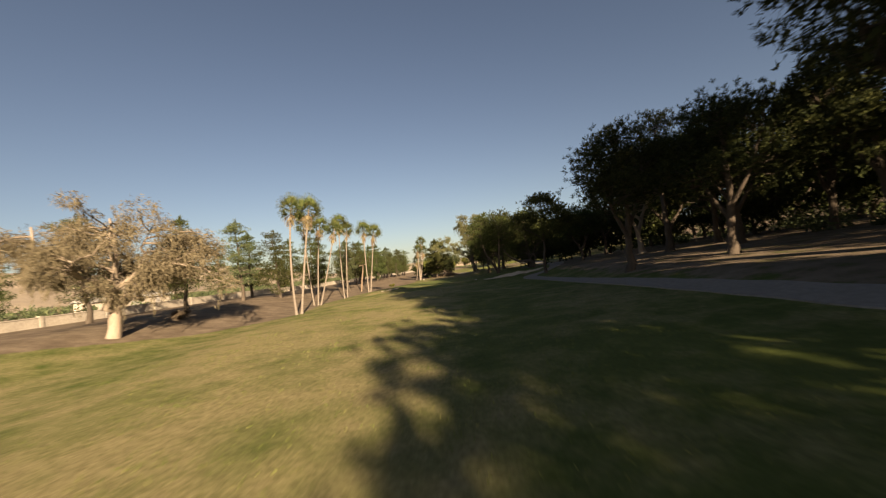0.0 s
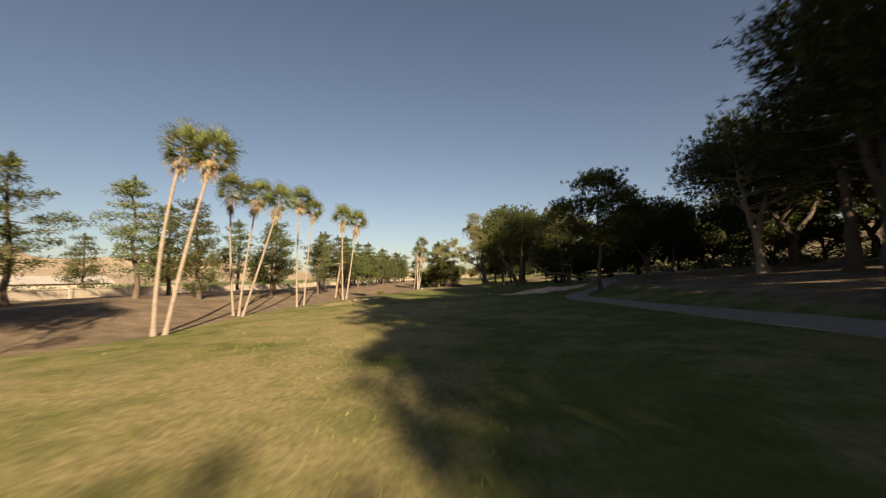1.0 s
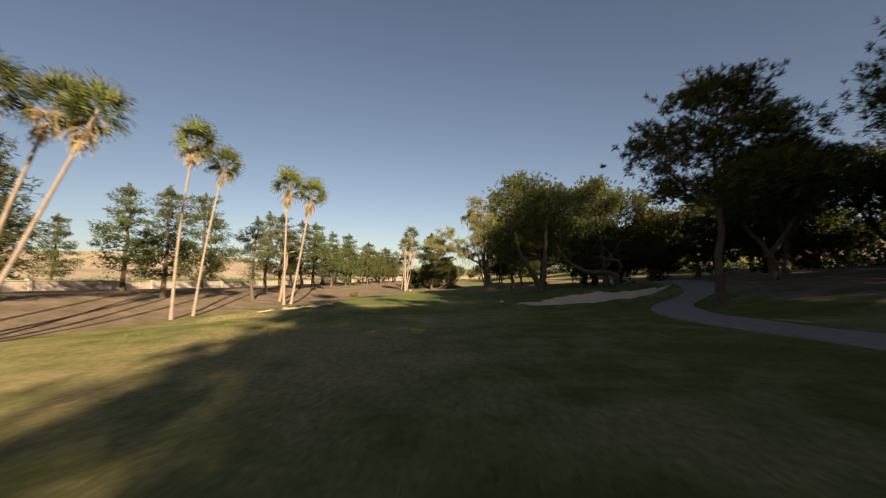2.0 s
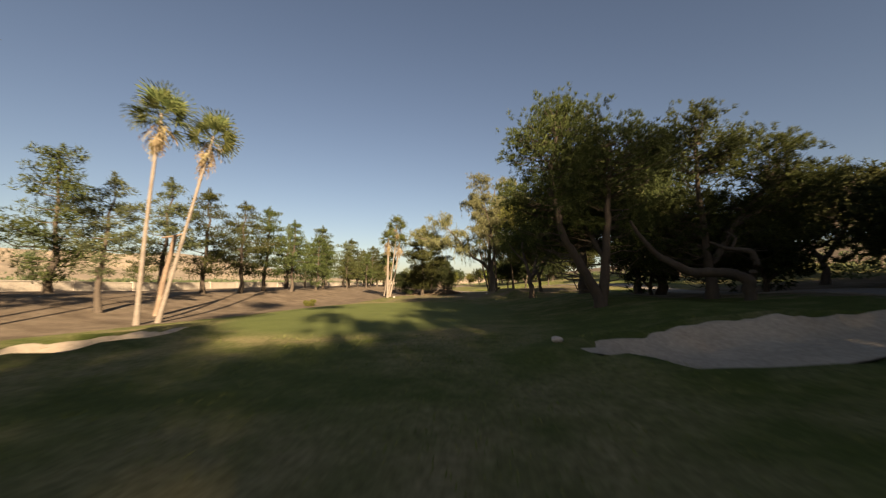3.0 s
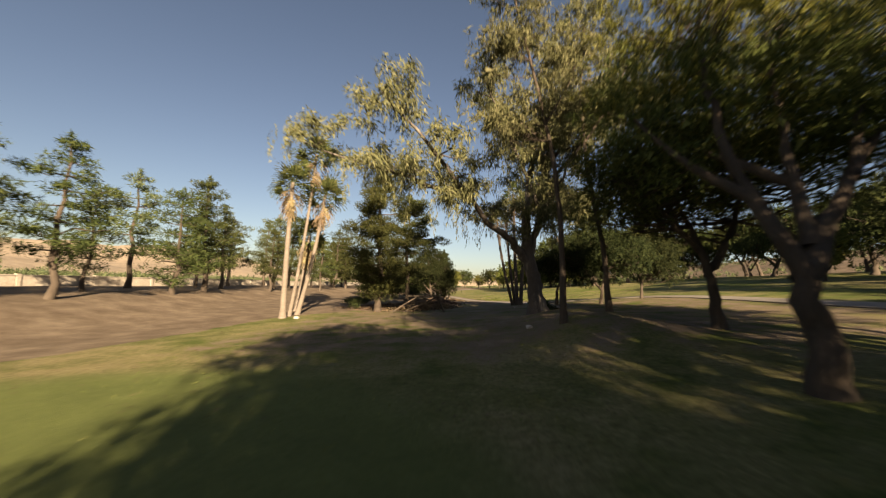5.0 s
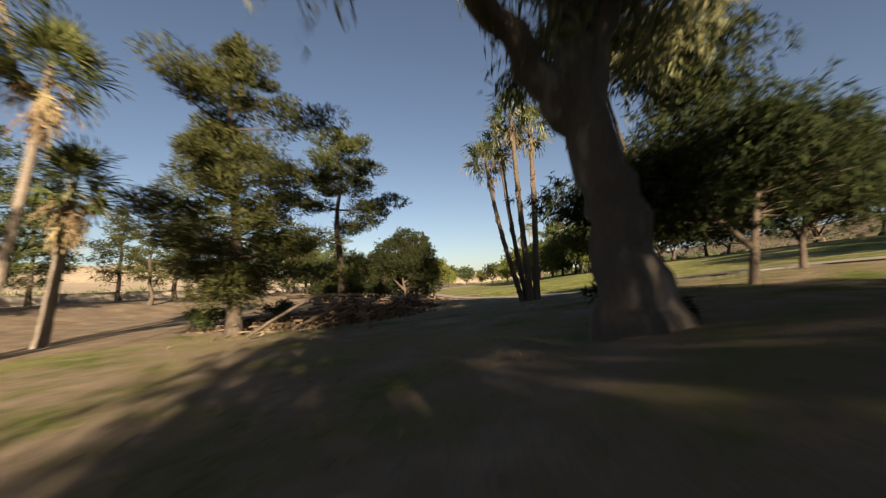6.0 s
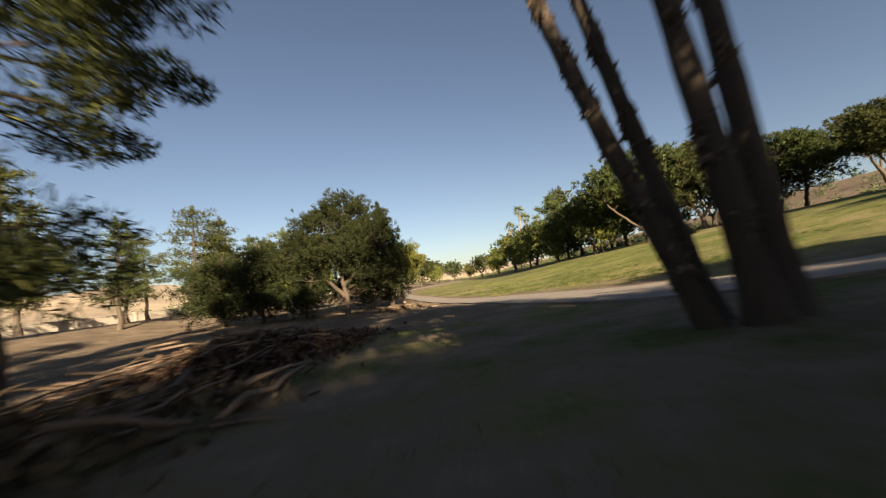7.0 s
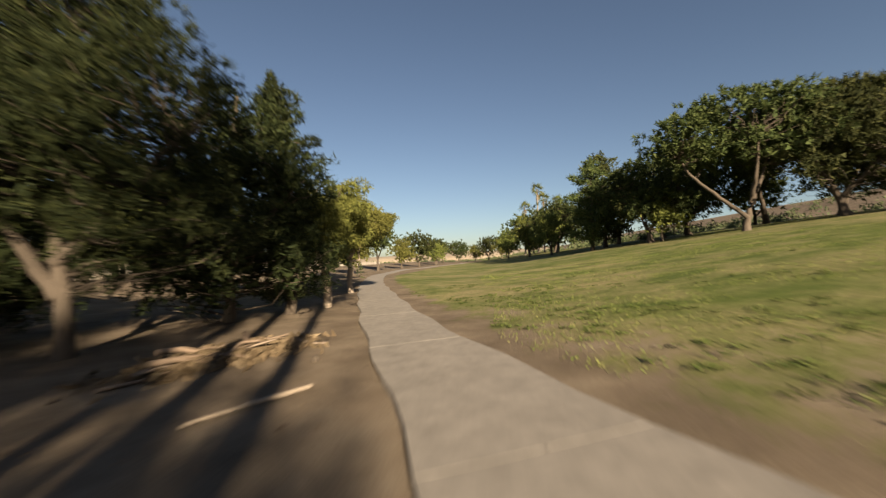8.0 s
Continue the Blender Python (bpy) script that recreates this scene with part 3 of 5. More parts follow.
def palm(x, y, h, lean, label, group, seed, crown=1.0, skirt=20, green=34, girth=0.19, bow=0.3, stubs=0, taper=0.38, shady=False):
    """A tall fan palm: ringed trunk, round head of fan leaves, and a skirt of dead ones."""
    rng = np.random.default_rng(seed)
    top = thing("fan_palm", pose(x, y, on_ground(x, y)), label, "palm", group)
    k = 22
    t = np.linspace(0, 1, k)
    line = np.stack([lean[0] * (t + bow * t * (1 - t) * 2), lean[1] * (t - bow * t * (1 - t)), -0.2 + (h + 0.2) * t], 1)
    rad = girth * (1.05 - taper * 1.6 * t * (1 - 0.4 * t)) * (1 + 0.05 * np.cos(np.arange(k) * 2.1))
    rad[0], rad[1] = girth * 1.55, girth * 1.2
    tr = Tubes()
    tr.add(line, rad, 10, rng, 0.04)
    # shady swaps in darker bark and leaf colours in place of cast shade
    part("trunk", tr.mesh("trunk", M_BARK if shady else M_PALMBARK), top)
    green_set, dead_set = (FRONDS_SHADED, DEAD_SHADED) if shady else (FRONDS, DEAD)
    head = Vector(line[-1])
    way = Vector(line[-1] - line[-3]).normalized()
    tilt = Vector((0, 0, 1)).rotation_difference(way).to_matrix().to_4x4()

    def put(name, me, az, el, size, drop):
        m = Matrix.Translation(head - way * drop) @ tilt @ Matrix.Rotation(az, 4, "Z") @ Matrix.Rotation(-el, 4, "Y") @ Matrix.Rotation(rng.normal(0, 0.5), 4, "X")
        part(name, me, top, at=m @ Matrix.Diagonal((size, size, size, 1)))

    for i in range(green):
        u = (i + 0.5) / green
        put("frond", green_set[i % 2], i * 2.39996 + rng.normal(0, 0.2), radians(82 - 118 * u ** 0.85 + rng.normal(0, 6)), crown * rng.uniform(0.82, 1.12), 0.25 * u)
    for i in range(skirt):
        u = (i + 0.5) / max(1, skirt)
        put("dead_frond", dead_set[0], i * 2.39996 + rng.normal(0, 0.25), radians(-48 - 38 * u + rng.normal(0, 6)), crown * rng.uniform(0.8, 1.15), 0.25 + 1.0 * u * crown)
    if stubs:
        n = stubs
        knots = np.sort(rng.uniform(0.1, 0.92, 16))
        tt = np.clip(knots[rng.integers(0, 16, n)] + rng.normal(0, 0.016, n), 0.03, 0.96)
        az = np.floor(tt * 23) * 2.4 + rng.normal(0, 0.75, n)
        p = np.stack([np.interp(tt, t, line[:, c]) for c in range(3)], 1)
        out = np.stack([np.cos(az), np.sin(az), 0.9 + 0 * az], 1)
        p = p + out * (np.interp(tt, t, rad)[:, None] * [1, 1, 0])
        v, f = leaves(rng, p, out, 0.085, 0.11, 0.5, 1.2)
        tagged(part("bark_stubble", make_mesh("bark_stubble", v, [f], M_POST), top, "ragged dark stubble of old leaves"), kind="stuff")
    return top

rg = np.random.default_rng
PALM_ROW = "palms along the fairway"
palm(-13.0, 33.4, 10.2, (-1.2, 3.2), "tall leaning fan palm with a pale trunk", PALM_ROW, 11, 0.95, 16, girth=0.11)
palm(-12.7, 33.7, 9.9, (0.2, 3.1), "tall leaning fan palm beside its twin", PALM_ROW, 12, 1.0, 18, girth=0.11)
palm(-15.2, 43.0, 9.5, (-0.8, 0.7), "slender upright fan palm with pale trunk", PALM_ROW, 13, 0.92, 16, girth=0.085)
palm(-14.6, 42.6, 9.3, (-0.1, 2.6), "slender leaning fan palm with pale trunk", PALM_ROW, 14, 0.92, 16, girth=0.085)
palm(-14.3, 42.5, 8.8, (1.5, 2.5), "strongly leaning fan palm with a skirt", PALM_ROW, 15, 0.92, 16, girth=0.088, bow=0.1)
palm(-14.2, 51.0, 10.6, (-0.6, 2.0), "tall fan palm with a shaggy skirt", PALM_ROW, 16, 0.92, 18, girth=0.085)
palm(-14.4, 52.9, 9.9, (-0.1, 2.6), "tall fan palm at the dirt's edge", PALM_ROW, 17, 0.86, 16, girth=0.08)
palm(-13.9, 63.0, 10.6, (-0.3, 0.9), "tall fan palm with a full skirt", PALM_ROW, 18, 1.05, 18, girth=0.11)
palm(-13.9, 64.2, 10.3, (0.9, 2.0), "leaning fan palm with a full skirt", PALM_ROW, 19, 1.05, 18, girth=0.11, bow=0.05)
FAR_PALMS = "palms beyond the green"
palm(-9.1, 96.5, 7.9, (-0.1, 0.3), "stout fan palm with a golden skirt", FAR_PALMS, 21, girth=0.17, skirt=26)
palm(-9.3, 97.6, 9.9, (1.0, 0.2), "pale slender fan palm beside stouter ones", FAR_PALMS, 22, girth=0.11, skirt=14)
palm(-9.3, 98.6, 7.6, (1.2, 0.4), "leaning fan palm with a golden skirt", FAR_PALMS, 23, girth=0.14, skirt=22)
palm(-10.5, 101.0, 5.2, (0.5, 0.3), "short shaggy fan palm with dead thatch", FAR_PALMS, 24, girth=0.18, skirt=34)
CLUSTER = "four palms from one foot"
palm(5.0, 109.6, 7.9, (-1.5, 2.0), "leaning palm with a stubbled shade-dark trunk", CLUSTER, 31, girth=0.125, shady=True, skirt=9, green=26, stubs=420, taper=0.3)
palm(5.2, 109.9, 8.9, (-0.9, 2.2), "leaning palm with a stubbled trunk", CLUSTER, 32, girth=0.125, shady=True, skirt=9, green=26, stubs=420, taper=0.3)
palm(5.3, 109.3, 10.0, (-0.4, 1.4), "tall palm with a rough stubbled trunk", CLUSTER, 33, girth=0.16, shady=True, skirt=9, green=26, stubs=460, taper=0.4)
palm(5.55, 109.4, 9.4, (0.4, 1.9), "tall palm with a rough shade-dark trunk", CLUSTER, 34, girth=0.165, shady=True, skirt=9, green=26, stubs=460, taper=0.4)
for n, (x, y, h) in enumerate([(21.5, 236, 19), (24.5, 243, 17), (19.5, 250, 16), (28, 240, 15)]):
    palm(x, y, h, (0.4, 0.2), "far fan palm above the trees", "far palms", 40 + n, 1.5, 10, 22, 0.25)

# the row of pines along the wall
PINES = [conifer(rg(100), 9.5, 2.8, 0.2, 56, (0.36, 0.08), levels=9, pad=1.15), conifer(rg(101), 9.5, 2.5, 0.24, 54, (0.36, 0.08), levels=9, pad=1.15, mat=M_PINE_GREY), conifer(rg(102), 9.5, 3.3, 0.12, 52, (0.38, 0.085), levels=10, pad=1.3), conifer(rg(103), 9.5, 2.3, 0.3, 56, (0.34, 0.078), levels=9, dense=0.8, pad=1.0, mat=M_PINE_GREY), conifer(rg(104), 9.5, 2.8, 0.2, 54, (0.36, 0.08), levels=9, dense=0.85, pad=1.1)]
PINE_LABELS = ["dark green pine with layered limbs", "grey-green pine with an open crown", "dense dark pine with low limbs", "thin straggly pine with bare gaps", "uneven dark pine with missing limbs"]
row = [(-25, 45.5, 0.98, 1), (-21.6, 48.2, 0.86, 2), (-20.2, 57.6, 0.80, 0), (-17.8, 65, 0.74, 3), (-26.5, 38, 0.95, 4), (-29, 30, 0.9, 1), (-27.5, 52, 0.9, 0), (-26, 69.5, 0.98, 2), (-20.6, 72.5, 0.88, 3), (-22.5, 79.5, 0.95, 0), (-22.1, 84.5, 0.95, 4), (-25.5, 60, 0.85, 4)]
row += [(-22.5 + 1.6 * math.sin(k * 2.3), 90.0 + 4.4 * k + 0.8 * math.sin(k * 3.1), 0.85 + 0.17 * math.sin(k * 1.7 + 1), (0, 4, 1, 2, 0, 3, 4, 1)[k % 8]) for k in range(17)]
row += [(-29 + 2.0 * math.sin(k * 1.3), 96 + 9.0 * k, 0.9 + 0.12 * math.sin(k * 2.1), (1, 3, 0, 4)[k % 4]) for k in range(9)]
row += [(-36 + 3 * math.sin(k * 1.9), 165 + 8 * k, 1.05 + 0.15 * math.sin(k * 1.1), (0, 1, 4)[k % 3]) for k in range(7)]
row += [(-44 + 2 * math.sin(k), 20 + 13 * k, 0.75 + 0.1 * math.sin(k * 2), (2, 0, 1)[k % 3]) for k in range(7)]
stand("pine", PINES, row, PINE_LABELS, "pine", "pines along the wall")

# the two near pines and the dark thicket by the path
plant("pine", conifer(rg(110), 9.7, 3.3, 0.14, 270, (0.24, 0.045), levels=14, pad=1.15, top=0.4), -5.2, 102.4, "big near pine with green layered limbs", "pine")
plant("pine", conifer(rg(119), 9.8, 3.6, 0.2, 290, (0.23, 0.048), levels=9, dense=0.8, pad=1.2, top=0.5), -4.6, 110.6, "tall gappy pine above a brush pile", "pine")
THICKET = "dark trees left of the path"
BILLOW_STEMS = [([(0, 0, -0.3), (0.1, 0, 0.8), (-0.2, 0.1, 2.2), (0.2, 0, 4.4), (0.4, 0, 6)], 0.15, 0.045), ([(0, 0, 1.0), (-1.2, 0.2, 2.2), (-2.4, 0.3, 3.4)], 0.13, 0.04), ([(-0.1, 0, 1.6), (1.0, 0.2, 2.6), (1.7, 0.4, 3.6)], 0.12, 0.04)]
BILLOW_LOBES = [(0.3, 0, 5.5, 1.3, 1.3, 1.2), (-1.0, -0.2, 4.6, 1.6, 1.6, 1.2), (1.3, 0.3, 4.1, 1.5, 1.5, 1.2), (-2.4, 0.3, 3.6, 1.6, 1.5, 1.0), (0.2, -0.8, 3.2, 1.8, 1.5, 1.1), (1.0, 0.9, 2.2, 1.6, 1.5, 1.2)]
LOW_LOBES = [(0.1, 0, 4.6, 1.4, 1.4, 1.2), (-1.2, 0.1, 3.4, 1.5, 1.5, 1.2), (1.1, 0.1, 3.2, 1.5, 1.5, 1.2), (0, -0.6, 1.7, 2.0, 1.7, 1.2), (-1.4, 0.5, 1.4, 1.5, 1.4, 1.0), (1.4, 0.5, 1.4, 1.4, 1.4, 1.0)]
# these crowns get their shade from the darkened needle colour, not from a caster
plant("tree", lobed(rg(120), BILLOW_STEMS, BILLOW_LOBES, 330, 11, 24, (0.13, 0.03), M_SHADED, tuft=0.2, pad=0.3, core=54), -4.3, 126.4, "shade-dark pine-like tree with billowing boughs", "tree", THICKET)
BILLOW = [lobed(rg(122), BILLOW_STEMS, LOW_LOBES, 240, 9, 18, (0.17, 0.042), M_SHADED, tuft=0.26, pad=0.36, core=50), lobed(rg(121), BILLOW_STEMS, LOW_LOBES, 220, 8, 16, (0.18, 0.046), M_SHADED, tuft=0.28, pad=0.36, core=50)]
stand("tree", BILLOW, [(-3.9, 130.2, 1.0, 0), (-6.9, 127.2, 0.7, 1), (-9.6, 127.4, 0.8, 0), (-12.4, 127.8, 0.72, 1)], ["shade-dark bushy tree with sunlit boughs", "shade-dark bushy tree filling the thicket"], "tree", THICKET)
plant("tree", spreading(rg(129), 4.4, 2.3, 200, (0.18, 0.045), M_SHADED, M_BARK, 0.35, 6, pad=0.7, low=0.45, twigs=7), -13.4, 129.6, "small shade-dark tree with a bare stem", "tree", THICKET)
plant("tree", conifer(rg(127), 6.5, 1.4, 0.1, 260, (0.17, 0.04), M_SHADED, levels=10, pad=0.75), -2.9, 131.5, "shade-dark peaked tree behind its neighbours", "tree", THICKET)
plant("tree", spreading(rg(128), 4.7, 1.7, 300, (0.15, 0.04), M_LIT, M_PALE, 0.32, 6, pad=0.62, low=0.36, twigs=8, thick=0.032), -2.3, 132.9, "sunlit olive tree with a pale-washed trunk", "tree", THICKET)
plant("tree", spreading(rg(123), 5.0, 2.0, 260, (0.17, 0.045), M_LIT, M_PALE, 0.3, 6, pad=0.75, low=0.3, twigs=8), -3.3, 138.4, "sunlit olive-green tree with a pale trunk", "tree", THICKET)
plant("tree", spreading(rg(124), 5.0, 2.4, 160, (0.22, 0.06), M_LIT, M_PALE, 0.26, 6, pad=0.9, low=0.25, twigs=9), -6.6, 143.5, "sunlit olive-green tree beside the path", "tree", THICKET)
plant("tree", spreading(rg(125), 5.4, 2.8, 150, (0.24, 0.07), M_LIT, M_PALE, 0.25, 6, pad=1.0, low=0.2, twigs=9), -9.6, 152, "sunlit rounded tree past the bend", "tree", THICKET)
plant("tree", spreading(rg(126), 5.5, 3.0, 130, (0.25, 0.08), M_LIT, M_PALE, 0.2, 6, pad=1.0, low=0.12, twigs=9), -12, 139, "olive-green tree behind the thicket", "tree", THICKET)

# gum tree, slim trunks and the spring-green tree
GUM_LIMBS = [
    [(0.35, 0, -0.3), (0.28, 0, 0.8), (0.1, 0, 1.9), (-0.2, 0, 2.9), (-0.35, 0.05, 3.9), (-0.3, 0.1, 5.3), (-0.1, 0.3, 7.6), (0.4, 0.6, 10.6), (0.5, 1.0, 13.6)],
    [(-0.2, 0, 2.5), (-0.65, -0.2, 3.2), (-1.25, -0.7, 3.8), (-2.1, -1.9, 4.1), (-3.1, -3.6, 5.0), (-4.6, -5.6, 6.6), (-6.4, -7.4, 8.2)],
    [(-0.15, 0, 3.0), (0.25, 0.1, 4.4), (0.55, 0.2, 6.2), (1.0, 0.1, 8.6), (1.2, -0.2, 11.4)],
    [(-3.0, -3.6, 5.0), (-4.6, -4.2, 5.4), (-6.6, -5.4, 5.9), (-8.4, -6.0, 6.2), (-9.8, -6.3, 6.7)],
    [(0.2, 0.1, 4.4), (0.9, -0.3, 6.0), (2.0, -1.2, 8.2), (3.4, -2.0, 10.4)],
    [(0.3, 0.2, 5.6), (-0.7, -0.6, 7.6), (-2.0, -1.2, 10.0), (-2.8, -1.6, 12.0)],
    [(0.3, 0.4, 7.6), (1.4, 1.2, 9.4), (2.8, 2.2, 11.4)],
    [(0.25, 0.4, 8.2), (-0.6, 1.6, 10.2), (-1.4, 2.6, 12.4)],
    [(0.2, 0.1, 4.6), (1.3, 1.6, 5.6), (2.2, 4.0, 6.2), (2.4, 6.4, 6.2)],
    [(0.5, 0.2, 6.2), (2.0, 0.6, 8.4), (3.6, 1.0, 10.4), (4.8, 1.2, 11.8)],
    [(0.4, 0.3, 7.0), (1.8, -0.8, 9.6), (2.6, -1.2, 12.2)],
]


def gum(rng, limbs, r0, per=100):
    """A gum tree from the lines of its limbs, with hanging sprays of narrow leaves."""
    trunk, clumps, strands = Tubes(), [], []
    for n, limb in enumerate(limbs):
        p = np.array(limb, float)
        k = 4 * len(p)
        t = np.linspace(0, len(p) - 1, k)
        line = np.stack([np.interp(t, np.arange(len(p)), p[:, c]) for c in range(3)], 1)
        line[1:-1] = (line[:-2] + 2 * line[1:-1] + line[2:]) / 4 + rng.normal(0, 0.035, (k - 2, 3))
        big = r0 if n == 0 else r0 * (0.55 if n == 1 else 0.5 if n == 2 else 0.26)
        rad = np.linspace(big, big * 0.14, k)
        if n == 0:
            rad[:6] *= (1.75, 1.5, 1.34, 1.2, 1.1, 1.04)
        trunk.add(line, rad, 12 if n < 2 else 8, rng, 0.09)
        for j in range(26 if n < 2 else 17):
            q = rng.uniform(0.3, 1.0)
            base = line[int(q * (k - 1))]
            if base[2] < 4.0:
                continue
            a = rng.uniform(0, 6.28)
            r = rng.uniform(0.7, 2.1)
            tip = base + np.array([math.cos(a) * r, math.sin(a) * r, rng.uniform(-0.3, 1.2)])
            trunk.add(bend(rng, base, tip, 5, 0.1), np.linspace(0.04, 0.01, 5), 5)
            for w in (0.55, 0.8, 1.0):
                s = rng.uniform(0.35, 0.75)
                clumps.append((*(base * (1 - w) + tip * w + rng.normal(0, 0.15, 3)), s, s * 0.9))
    v, f = clump_leaves(rng, clumps, per, 0.24, 0.055, 0.9, 0.2, 0.5)
    vs, fs = [v], [f]
    total = len(v)
    for row in np.asarray(clumps)[rng.integers(0, len(clumps), 380)]:
        n = 30
        t = np.linspace(0, 1, n)
        p = row[None, :3] + np.stack([0.1 * np.sin(3 * t + row[0]), 0.1 * np.cos(2 * t), -rng.uniform(0.7, 1.9) * t], 1) + rng.normal(0, 0.06, (n, 3))
        p[:, :2] += rng.normal(0, 0.35, 2)
        vv, ff = leaves(rng, p, np.tile([0, 0, -1.0], (n, 1)), 0.2, 0.042, 0.6, 0.35)
        vs.append(vv), fs.append(ff + total)
        total += len(vv)
    return trunk.mesh("trunk", M_GUM), make_mesh("crown", np.concatenate(vs), [np.concatenate(fs)], M_EUC)


plant("gum_tree", gum(rg(130), GUM_LIMBS, 0.44), 4.55, 95.4, "big gum tree with pale peeling bark and hanging leaves", "gum tree")
WEEP_STEMS = [([(0, 0, -0.3), (0.1, 0, 1.2), (0.4, 0.1, 2.6), (0.9, 0.2, 4.4)], 0.13, 0.05), ([(0.1, 0, 1.0), (-0.9, 0.2, 2.2), (-1.7, 0.3, 3.6)], 0.09, 0.04)]
WEEP_LOBES = [(0.2, 0, 4.0, 1.9, 1.9, 1.3), (-1.7, 0.2, 3.3, 1.6, 1.7, 1.2), (1.9, 0.3, 3.7, 1.8, 1.7, 1.3), (0.2, 1.2, 2.5, 2.2, 1.6, 1.1)]
NARROW_STEMS = [([(0, 0, -0.3), (-0.1, 0, 1.2), (-0.8, 0.1, 2.6), (-1.7, 0.2, 5.2)], 0.11, 0.04), ([(-0.4, 0, 1.8), (0.1, 0.2, 2.6), (0.4, 0.3, 3.4)], 0.06, 0.025), ([(-0.8, 0.1, 2.6), (-1.0, 1.4, 4.2), (-0.9, 2.7, 6.4)], 0.06, 0.025)]
NARROW_LOBES = [(-0.8, 2.9, 6.8, 1.1, 1.2, 1.0), (-1.3, 0.4, 6.9, 1.2, 1.3, 1.0), (-2.7, 0.5, 6.4, 1.1, 1.3, 1.0), (-2.0, 0, 5.4, 1.1, 1.2, 1.1), (-2.6, 0.1, 4.2, 1.2, 1.3, 1.2), (-1.0, 0.3, 3.5, 1.2, 1.2, 1.0), (-1.7, 0.6, 2.7, 1.4, 1.4, 0.9), (0.2, 0.3, 2.4, 1.2, 1.2, 0.9), (1.4, 0.2, 2.9, 1.1, 1.2, 0.9)]
# the weeping trees use the same needles with shade in their colour
WEEP = [lobed(rg(134), WEEP_STEMS, WEEP_LOBES, 190, 10, 20, (0.2, 0.045), M_SHADED, tuft=0.3, pad=0.4, rise=-0.3, droop=0.7, core=26), lobed(rg(137), NARROW_STEMS, NARROW_LOBES, 180, 10, 20, (0.2, 0.045), M_SHADED, tuft=0.3, pad=0.4, rise=-0.3, droop=0.7, core=30)]
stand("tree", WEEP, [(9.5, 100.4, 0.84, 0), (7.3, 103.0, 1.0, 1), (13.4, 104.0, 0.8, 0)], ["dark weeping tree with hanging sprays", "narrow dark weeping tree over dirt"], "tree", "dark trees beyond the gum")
SLIM = [
    ([([(0, 0, -0.3), (-0.05, 0.05, 2.5), (-0.35, 0.1, 5.5), (-1.0, 0.3, 8.5), (-1.7, 0.5, 11.6)], 0.105, 0.035), ([(-0.6, 0.2, 6.8), (0.1, 0.3, 8.0), (0.5, 0.3, 9.2)], 0.05, 0.02)], [(-1.9, 0.5, 11.9, 1.15, 1.1, 1.1), (-1.2, 0.4, 10.0, 1.2, 1.1, 0.9), (-2.5, 0.3, 9.3, 0.9, 0.9, 0.8), (0.4, 0.3, 9.0, 0.9, 0.9, 0.8), (-0.6, 0.1, 7.4, 1.1, 1.0, 0.8), (-1.9, 0.1, 6.6, 0.9, 0.9, 0.7)]),
    ([([(0, 0, -0.3), (-0.2, 0.1, 2.5), (-0.75, 0.3, 5.5), (-0.9, 0.8, 9.0), (-0.6, 1.2, 12.0)], 0.105, 0.035), ([(-0.8, 0.5, 6.6), (0.2, 0.6, 8.2), (0.9, 0.7, 9.8)], 0.05, 0.02)], [(-0.6, 1.2, 12.0, 1.1, 1.0, 1.1), (0.9, 0.7, 10.2, 1.0, 1.0, 0.9), (-1.5, 0.9, 9.8, 0.9, 0.9, 0.8), (-0.2, 0.6, 8.2, 1.0, 1.0, 0.8), (1.5, 0.5, 8.2, 0.8, 0.8, 0.7)]),
]
for (stems, clusters), x, y, seed, label in ((SLIM[0], 4.6, 88.3, 131, "slim upright gum tree with dark trunk"), (SLIM[1], 6.7, 90.3, 132, "slim leaning gum tree with dark trunk")):
    plant("gum_tree", lobed(rg(seed), stems, clusters, 120, 9, 18, (0.19, 0.042), M_EUC, M_BARK, tuft=0.28, pad=0.3, rise=-0.2, droop=0.5, core=8, twig=0.015), x, y, label, "gum tree", "slim gums")
ARCH_STEMS = [([(0, 0, -0.3), (-0.1, 0, 1.2), (-0.5, 0.2, 2.8), (-1.4, 0.5, 5.0)], 0.2, 0.05), ([(-0.2, 0.1, 1.6), (0.7, 0.2, 3.4), (1.2, 0.2, 5.8)], 0.15, 0.04), ([(-0.4, 0.2, 2.4), (-1.8, -0.4, 3.6), (-2.8, -0.6, 4.4)], 0.1, 0.03)]
ARCH_LOBES = [(-1.6, 0.6, 5.4, 2.0, 2.0, 1.3), (1.2, 0.2, 6.4, 2.2, 2.2, 1.4), (0.0, 2.0, 5.0, 2.2, 1.8, 1.2), (-2.8, -0.6, 4.5, 1.4, 1.5, 0.9), (2.6, -1.0, 4.8, 1.8, 1.8, 1.2), (-2.4, 1.4, 4.0, 1.5, 1.6, 1.0), (0.4, 3.2, 4.2, 2.0, 1.6, 1.1), (-0.8, -1.8, 4.6, 1.6, 1.4, 1.0)]
plant("tree", lobed(rg(136), ARCH_STEMS, ARCH_LOBES, 330, 9, 16, (0.2, 0.045), M_OPEN, tuft=0.32, pad=0.42, core=9, rise=0.1, droop=0.3), 9.4, 88.4, "open olive tree arching beside slim gums", "tree")
